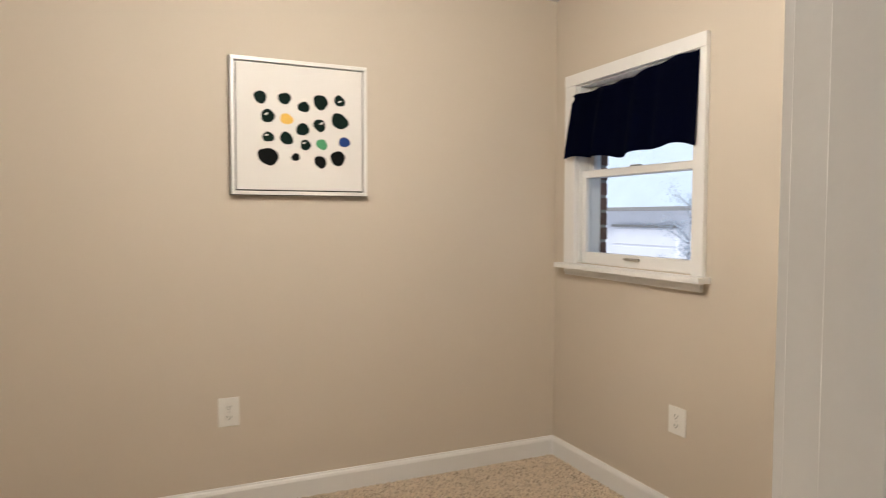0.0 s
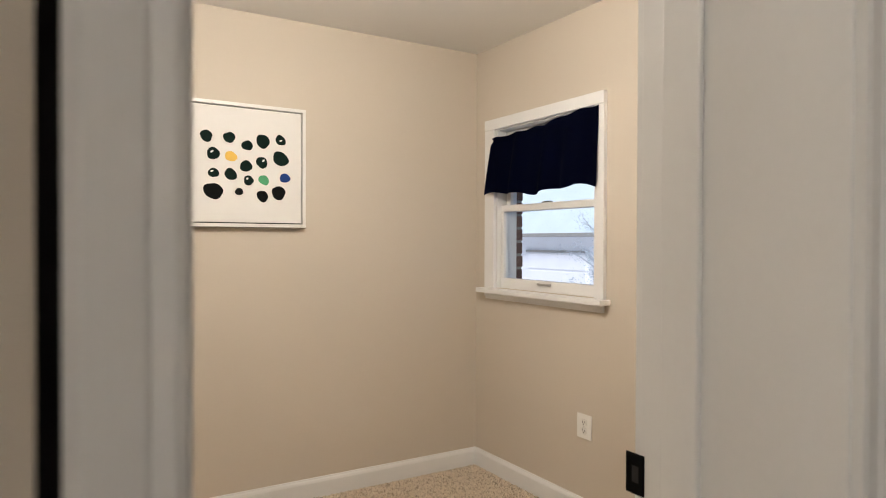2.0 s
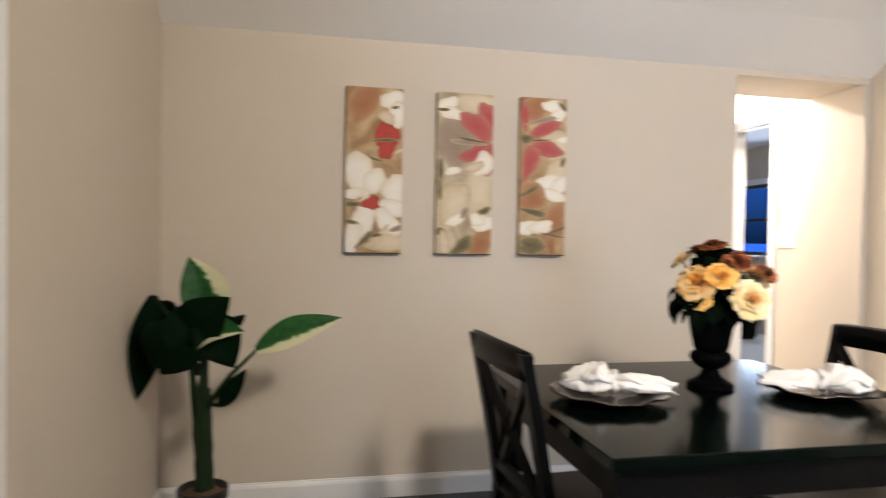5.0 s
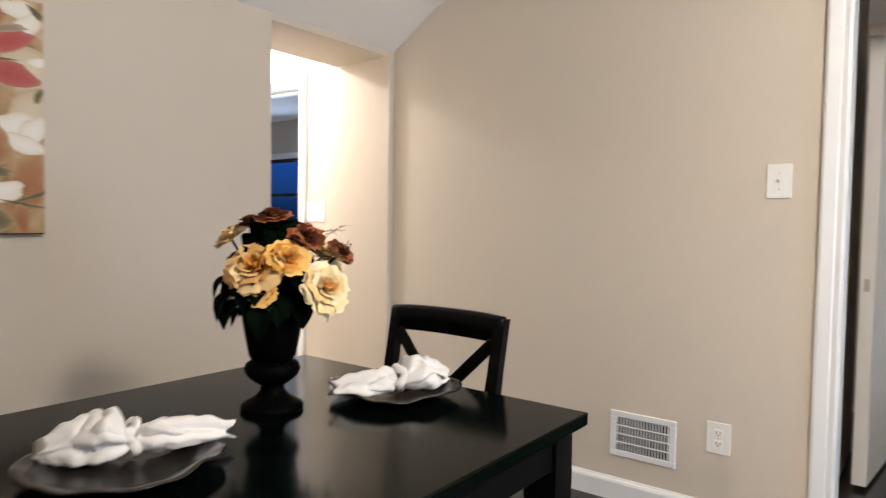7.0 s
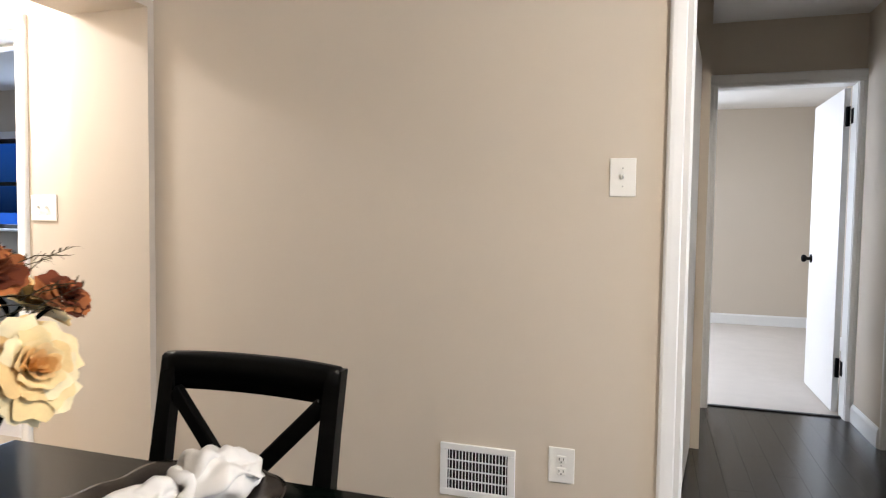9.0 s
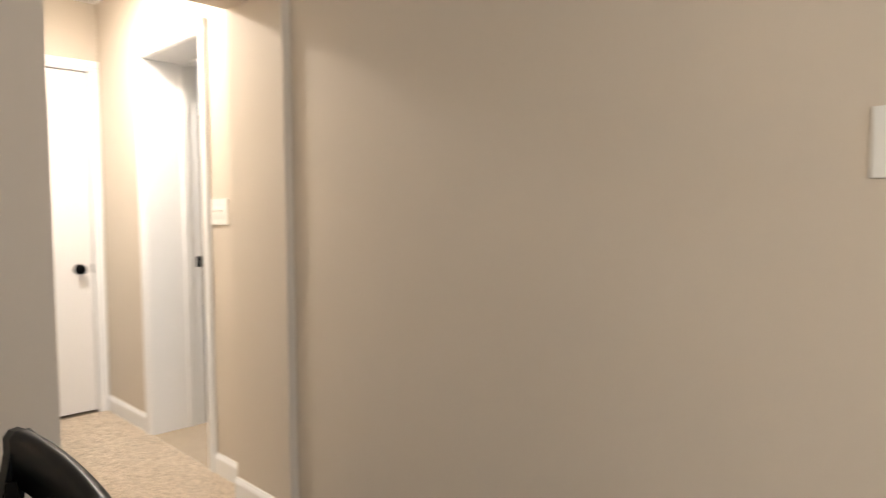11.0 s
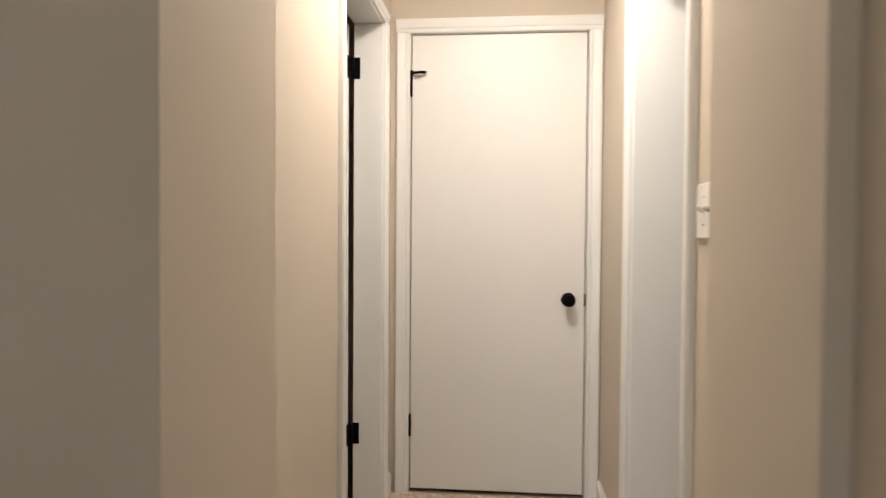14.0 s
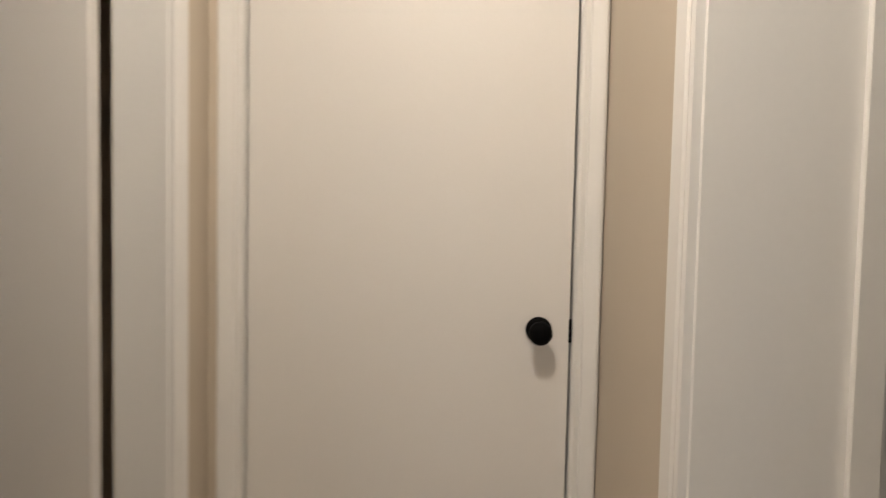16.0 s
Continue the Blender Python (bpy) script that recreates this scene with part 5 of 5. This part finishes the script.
for p0, p1, p2, r in (((-0.005, 0.0, 0.29), (-0.012, 0.004, 0.50), (-0.010, -0.004, 0.80), 0.021), ((0.018, 0.010, 0.29), (0.016, 0.014, 0.45), (0.030, 0.05, 0.78), 0.017), ((0.012, -0.016, 0.29), (0.0, -0.018, 0.42), (-0.02, -0.015, 0.66), 0.018)):
    bm = bmesh.new()
    pts, rad = [], []
    for i in range(13):
        s = i / 12
        q = Vector(p0) * (1 - s) ** 2 + Vector(p1) * 2 * s * (1 - s) + Vector(p2) * s * s
        pts.append(q)
        rad.append(r * (1.12 - 0.45 * s) * (1.16 if i % 3 == 0 else 1.0) * rng.uniform(0.92, 1.1))
    tube(bm, pts, rad, 10)
    part("cane", bm, CANE, plant, "thick ringed green cane", True)
LEAVES = (  # stalk root, leaf base, tip, width, droop, normal, pale side
    ((-0.02, -0.015, 0.60), (-0.075, -0.180, 0.800), (-0.110, -0.470, 0.915), 0.112, 0.07, (-0.80, 0.1, 0.60), PALE_A),
    ((-0.01, 0.0, 0.78), (-0.010, -0.055, 0.900), (-0.015, 0.050, 1.120), 0.165, 0.05, (-1, 0.1, 0.1), PALE_B),
    ((-0.01, 0.0, 0.77), (-0.035, 0.045, 0.820), (-0.085, -0.095, 0.985), 0.185, 0.12, (-0.9, 0.0, 0.45), 0),
    ((-0.01, 0.0, 0.76), (-0.030, 0.010, 0.800), (-0.110, -0.145, 0.870), 0.140, 0.22, (-0.6, 0.1, 0.8), PALE_A),
    ((0.02, 0.03, 0.77), (0.005, 0.070, 0.880), (-0.030, 0.160, 0.740), 0.170, 0.25, (-0.9, 0.2, 0.3), 0),
    ((0.03, 0.05, 0.78), (0.085, 0.185, 0.975), (0.095, 0.240, 0.600), 0.120, 0.06, (-0.9, -0.3, 0.1), 0),
    ((0.02, 0.03, 0.78), (0.080, 0.120, 0.950), (0.150, 0.200, 0.800), 0.130, 0.20, (-0.6, -0.2, 0.7), 0),
    ((-0.015, -0.01, 0.585), (-0.050, -0.060, 0.605), (-0.085, -0.150, 0.740), 0.062, 0.05, (-1, 0, 0), 0),
    ((-0.01, 0.0, 0.76), (-0.025, 0.010, 0.860), (-0.055, 0.130, 0.720), 0.180, 0.20, (-0.9, 0.1, 0.35), 0),
    ((-0.01, 0.0, 0.76), (-0.030, -0.010, 0.920), (-0.070, -0.110, 0.740), 0.160, 0.15, (-0.95, 0.0, 0.25), 0),
    ((-0.01, 0.0, 0.77), (-0.020, 0.030, 0.960), (-0.060, 0.060, 0.740), 0.170, 0.12, (-0.95, 0.0, 0.2), 0),
    ((0.03, 0.0, 0.76), (0.10, -0.03, 0.86), (0.24, -0.10, 0.84), 0.12, 0.2, (0, 0, 1), 0),
    ((0.02, 0.02, 0.70), (0.06, 0.05, 0.80), (0.20, 0.06, 0.70), 0.14, 0.2, (-0.4, 0, 0.9), 0),
)
for root, b, tp, wd, dr, nm, var in LEAVES:
    bm = bmesh.new()
    mid = (Vector(root) + Vector(b)) / 2 + Vector((0, 0, 0.015))
    tube(bm, [root, mid, b], [0.011, 0.008, 0.005], 8)
    part("leaf_stalk", bm, CANE, plant, "", True)
    bm = bmesh.new()
    lay = bm.verts.layers.float.new("rim")
    leaf_mesh(bm, b, tp, wd, rng, dr, nm, 16, 7, lay, var)
    part("leaf", bm, LEAF if var else BACKLIT_GREEN, plant, "green leaf with a cream rim" if var else "", True)

# ---- cabinet in the room beside the hall ----
cab = thing("low_cabinet", "low black two drawer cabinet on the pale carpet", "cabinet", (6.60, -5.45, -0.002))
part("body", boxed(-0.32, 0.32, -0.20, 0.20, 0.03, 0.55, bevel=0.004), BLACKWOOD, cab)
part("top", boxed(-0.34, 0.34, -0.22, 0.22, 0.55, 0.575, bevel=0.004), BLACKWOOD, cab)
part("plinth", boxed(-0.30, 0.30, -0.18, 0.18, 0.0, 0.03), BLACKWOOD, cab)
for z0, z1 in ((0.05, 0.205), (0.235, 0.54)):
    dr = part("drawer", boxed(-0.31, 0.31, 0.20, 0.218, z0, z1, bevel=0.003), BLACKWOOD, cab)
    part("handle", boxed(-0.06, 0.06, 0.218, 0.236, (z0 + z1) / 2 - 0.006, (z0 + z1) / 2 + 0.006, bevel=0.003), CHROME, dr, "slim metal handle")
part("rail", boxed(-0.31, 0.31, 0.20, 0.21, 0.207, 0.233), PLATE, cab, "pale strip between the drawers")

# ---- leaflet on the hall carpet ----
PAPER = material("white_glossy_paper", (0.80, 0.79, 0.77), 0.4, vary=0.01)
RED_INK = material("red_print", (0.45, 0.035, 0.02), 0.45, vary=0.2, scale=25)
GREY_INK = material("grey_print", (0.16, 0.15, 0.14), 0.5, vary=0.3, scale=60)
fl = thing("leaflet", "white printed leaflet with a red arc lying on the carpet", "leaflet", (3.755, -2.455, 0.011), 1)
part("sheet", boxed(-0.250, 0.250, -0.088, 0.088, 0, 0.0015), PAPER, fl)
bm = bmesh.new()
prev = None
for i in range(25):
    s = i / 24
    a = -0.25 + 0.5 * s
    c = 0.066 - 0.125 * (abs(a + 0.02) / 0.27) ** 2.3 * (1.0 if a < 0 else 0.22)
    w = 0.004 + 0.020 * (1 - s) ** 0.8
    row = [bm.verts.new((a, c - w / 2, 0.0019)), bm.verts.new((a, c + w / 2, 0.0019))]
    if prev:
        bm.faces.new((prev[0], row[0], row[1], prev[1]))
    prev = row
part("red_arc", bm, RED_INK, fl, "curved red band")
for x, y, a, b in ((0.215, -0.065, 0.02, 0.016), (0.205, -0.02, 0.018, 0.03), (0.05, -0.052, 0.055, 0.028), (-0.03, -0.052, 0.018, 0.028), (-0.07, -0.052, 0.012, 0.028), (0.13, 0.012, 0.05, 0.005), (0.13, -0.004, 0.05, 0.005), (0.05, 0.012, 0.02, 0.004), (0.13, 0.03, 0.04, 0.004)):
    part("printed_block", boxed(x - a, x + a, y - b, y + b, 0.0012, 0.0019), GREY_INK, fl)

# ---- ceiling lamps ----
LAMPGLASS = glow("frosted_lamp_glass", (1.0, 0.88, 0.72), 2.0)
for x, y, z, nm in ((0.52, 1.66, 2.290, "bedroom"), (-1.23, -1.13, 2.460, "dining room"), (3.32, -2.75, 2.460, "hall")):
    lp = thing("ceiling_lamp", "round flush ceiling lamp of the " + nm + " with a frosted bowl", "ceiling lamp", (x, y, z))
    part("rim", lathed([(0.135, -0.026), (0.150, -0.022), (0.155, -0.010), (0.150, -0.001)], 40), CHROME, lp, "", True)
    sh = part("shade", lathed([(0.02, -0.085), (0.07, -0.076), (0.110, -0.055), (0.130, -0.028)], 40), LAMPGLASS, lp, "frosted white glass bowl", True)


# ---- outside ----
# Yard, house and tree colours are lifted pale and bluish for daylight glare
LAWN = material("glare_paled_ground", (0.74, 0.74, 0.77), 0.95, vary=0.2, scale=0.3, bump=0.4, bump_scale=5)
SIDING = material("glare_paled_siding", (0.80, 0.80, 0.83), 0.7, vary=0.05, scale=1.5)
ROOFING = material("glare_paled_roof", (0.62, 0.70, 0.76), 0.8, vary=0.08, scale=1.5, bump=0.3, bump_scale=8)
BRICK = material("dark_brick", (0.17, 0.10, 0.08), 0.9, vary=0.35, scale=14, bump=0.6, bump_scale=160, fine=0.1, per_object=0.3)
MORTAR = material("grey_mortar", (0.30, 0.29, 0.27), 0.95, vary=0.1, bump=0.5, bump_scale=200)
BARK = material("glare_paled_bark", (0.42, 0.44, 0.48), 0.9, vary=0.3, scale=20, bump=0.6, bump_scale=60)
FOLIAGE = material("glare_paled_leaves", (0.36, 0.42, 0.48), 0.8, vary=0.4, scale=6)
bm = bmesh.new()
bmesh.ops.create_grid(bm, x_segments=8, y_segments=8, size=600)
bmesh.ops.translate(bm, verts=bm.verts, vec=(0, 0, -1.35))
structure("ground", bm, LAWN, "yard coloured pale for daylight glare, running to the horizon", "ground")

house = thing("neighbour_house", "pale single storey house with a low hipped roof", "house", (14.0, 14.2, -1.35))
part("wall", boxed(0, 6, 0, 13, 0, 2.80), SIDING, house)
# ridge raised so that the pale roof fills in for bright sky
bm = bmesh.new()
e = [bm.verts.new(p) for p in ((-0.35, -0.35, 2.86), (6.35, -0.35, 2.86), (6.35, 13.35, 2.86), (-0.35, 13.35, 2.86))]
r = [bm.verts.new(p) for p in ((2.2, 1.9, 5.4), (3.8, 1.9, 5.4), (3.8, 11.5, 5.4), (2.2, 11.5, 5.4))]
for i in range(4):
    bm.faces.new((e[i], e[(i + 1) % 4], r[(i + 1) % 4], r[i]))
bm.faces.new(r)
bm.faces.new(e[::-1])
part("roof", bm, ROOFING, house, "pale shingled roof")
part("gutter", boxed(-0.45, -0.33, -0.4, 13.4, 2.76, 2.88, bevel=0.01), MORTAR, house, "grey eaves gutter")
gd = part("garage_door", boxed(-0.05, 0.0, 0.5, 3.4, 0.0, 2.25, bevel=0.01), SIDING, house)
for i in range(4):
    part("panel", boxed(-0.075, -0.045, 0.56, 3.34, 0.06 + i * 0.55, 0.55 + i * 0.55, bevel=0.01), SIDING, gd)
part("band", boxed(-0.09, -0.05, 0.45, 3.45, 2.26, 2.33), MORTAR, house, "grey lintel over the garage door")

tree = thing("garden_tree", "small tree in the yard, greyed for the glare", "tree", (7.9, 8.15, -1.35))
rng = random.Random(21)
bm = bmesh.new()
tube(bm, [(0, 0, 0), (0.03, 0.02, 0.9), (-0.02, 0.05, 1.7), (0.02, 0.0, 2.9)], [0.045, 0.032, 0.022, 0.009], 8)
limbs = []
for i in range(24):
    z = rng.uniform(1.5, 2.9)
    a = rng.uniform(0, 6.28)
    L = rng.uniform(0.25, 0.6)
    p = Vector((0, 0.02, z))
    q = p + Vector((math.cos(a) * L, math.sin(a) * L, L * rng.uniform(0.4, 0.9)))
    tube(bm, [p, (p + q) / 2 + Vector((0, 0, 0.04)), q], [0.012, 0.008, 0.003], 6)
    limbs.append((p, q))
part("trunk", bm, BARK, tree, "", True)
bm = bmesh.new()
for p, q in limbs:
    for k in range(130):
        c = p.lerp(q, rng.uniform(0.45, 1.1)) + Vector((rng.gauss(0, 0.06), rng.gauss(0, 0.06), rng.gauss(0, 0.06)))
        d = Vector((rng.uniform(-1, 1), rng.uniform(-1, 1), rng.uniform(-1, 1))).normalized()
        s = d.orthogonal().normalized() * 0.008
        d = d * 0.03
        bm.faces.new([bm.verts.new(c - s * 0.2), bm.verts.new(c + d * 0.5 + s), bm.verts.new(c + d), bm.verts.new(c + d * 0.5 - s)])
part("crown", bm, FOLIAGE, tree, "sparse leaves greyed for the glare")

# brick veneer outside the bedroom
BX0, BX1 = XW + 0.122, XW + 0.178
veneer = bmesh.new()
wall_x(veneer, BX0 + 0.004, BX1 - 0.006, YDI + 0.01, YB + 0.15, 2.6, holes=((2.115, 2.870, 0.970, 1.85),))
veneer = structure("wall_brick_veneer", veneer, MORTAR, "dark brick outer wall with grey joints", "wall")
short, long_ = (mesh_of("brick", boxed(0, BX1 - BX0, 0, L, 0, 0.062, bevel=0.004), BRICK) for L in (0.095, 0.200))
for c in range(34):
    z = 0.02 + c * 0.0725
    edge_at = 2.868
    if not 0.95 < z < 1.85:
        continue
    y = edge_at
    for k, me in enumerate((short, long_) if c % 2 else (long_, short)):
        b = new("brick", me)
        b.parent, b.location = veneer, (BX0 + random.Random(c).uniform(0, 0.004), y, z)
        y += (0.095 if me is short else 0.200) + 0.010

# ---- carpet pile ----
def pile_material(name, colour, deep=0.5):
    m = bpy.data.materials.new(name)
    m.use_nodes = True
    n, l = m.node_tree.nodes, m.node_tree.links
    g, rp = n.new("ShaderNodeNewGeometry"), n.new("ShaderNodeValToRGB")
    l.new(g.outputs["Random Per Island"], rp.inputs["Fac"])
    e = rp.color_ramp.elements
    e[0].color, e[1].color = (*(c * deep for c in colour), 1), (*(c * 1.15 for c in colour), 1)
    mid = e.new(0.25)
    mid.color = (*colour, 1)
    l.new(rp.outputs["Color"], n["Principled BSDF"].inputs["Base Color"])
    n["Principled BSDF"].inputs["Roughness"].default_value = 0.95
    n["Principled BSDF"].inputs["Specular IOR Level"].default_value = 0.1
    return m


PILE = pile_material("beige_carpet_pile", (0.62, 0.525, 0.41))
# Same carpet; the hall's washed-out light is put into a paler, flatter pile
OVERLIT_PILE = pile_material("overlit_carpet_pile", (0.66, 0.58, 0.48), 0.72)


def pile(name, mat, x0, x1, y0, y1, step, seed):
    r = np.random.default_rng(seed)
    xs, ys = np.meshgrid(np.arange(x0, x1, step), np.arange(y0, y1, step))
    c = np.stack([xs.ravel(), ys.ravel()], 1) + r.uniform(-0.45, 0.45, (xs.size, 2)) * step
    k = len(c)
    a = r.uniform(0, 2 * np.pi, k)
    rad = step * r.uniform(0.55, 0.85, k)
    v = np.zeros((k, 4, 3))
    for i in range(3):
        t = a + i * 2 * np.pi / 3
        v[:, i, 0], v[:, i, 1] = c[:, 0] + rad * np.cos(t), c[:, 1] + rad * np.sin(t)
    lean = r.uniform(-0.7, 0.7, (k, 2)) * step
    v[:, 3, :2] = c + lean
    v[:, 3, 2] = r.uniform(0.004, 0.010, k)
    f = (np.arange(k)[:, None, None] * 4 + np.array([[0, 1, 3], [1, 2, 3], [2, 0, 3]])[None]).reshape(-1, 3)
    me = bpy.data.meshes.new(name)
    me.from_pydata(v.reshape(-1, 3).tolist(), [], f.tolist())
    me.materials.append(mat)
    ob = new(name, me)
    return tagged(ob, "short beige carpet tufts", "carpet", kind="stuff")


pile("carpet_pile", PILE, 0.0, XW - 0.012, 1.35, YB - 0.012, 0.0085, 1)
pile("carpet_pile", OVERLIT_PILE, XA + 0.03, XE - 0.02, HR + 0.012, HL - 0.012, 0.0085, 2)
structure("threshold_strip", boxed(XA + 0.008, XA + 0.034, YOR, YOL, 0.0, 0.007, bevel=0.002), CHROME, "flat metal strip where the carpet meets the boards", "threshold")
structure("threshold_strip_far", boxed(-0.955, -0.182, -5.475, -5.445, 0.0, 0.008, bevel=0.002), FRAME_DARK, "dark strip where the carpet meets the boards", "threshold")

# ---- floorboards ----
BOARD = 0.118
lengths = (0.9, 1.15, 1.4)
meshes = {L: mesh_of("floorboard", boxed(-BOARD / 2 + 0.0004, BOARD / 2 - 0.0004, 0, L - 0.0008, -0.020, 0.0, bevel=0.0006), FLOOR) for L in lengths}
rng = random.Random(31)
rest = bmesh.new()
x = -3.05 - 17 * BOARD
while x < XA - 0.04:
    y = -5.45 if -2.10 < x < 0.35 else YS - 0.02
    first = True
    while y < 0.60:
        L = rng.choice(lengths)
        if y + L > 0.68:
            L = 0.9
        if x > -1.25 and y + L < 0.75:
            b = new("floorboard", meshes[L])
            b.parent, b.location = subfloor, (x, y, 0)
        elif y + L < 0.75:
            box(rest, x - BOARD / 2 + 0.0008, x + BOARD / 2 - 0.0008, y, y + L - 0.0016, -0.020, 0.0)
        y += L
    x += BOARD
tagged(part("floorboards", rest, FLOOR, subfloor), kind="stuff")
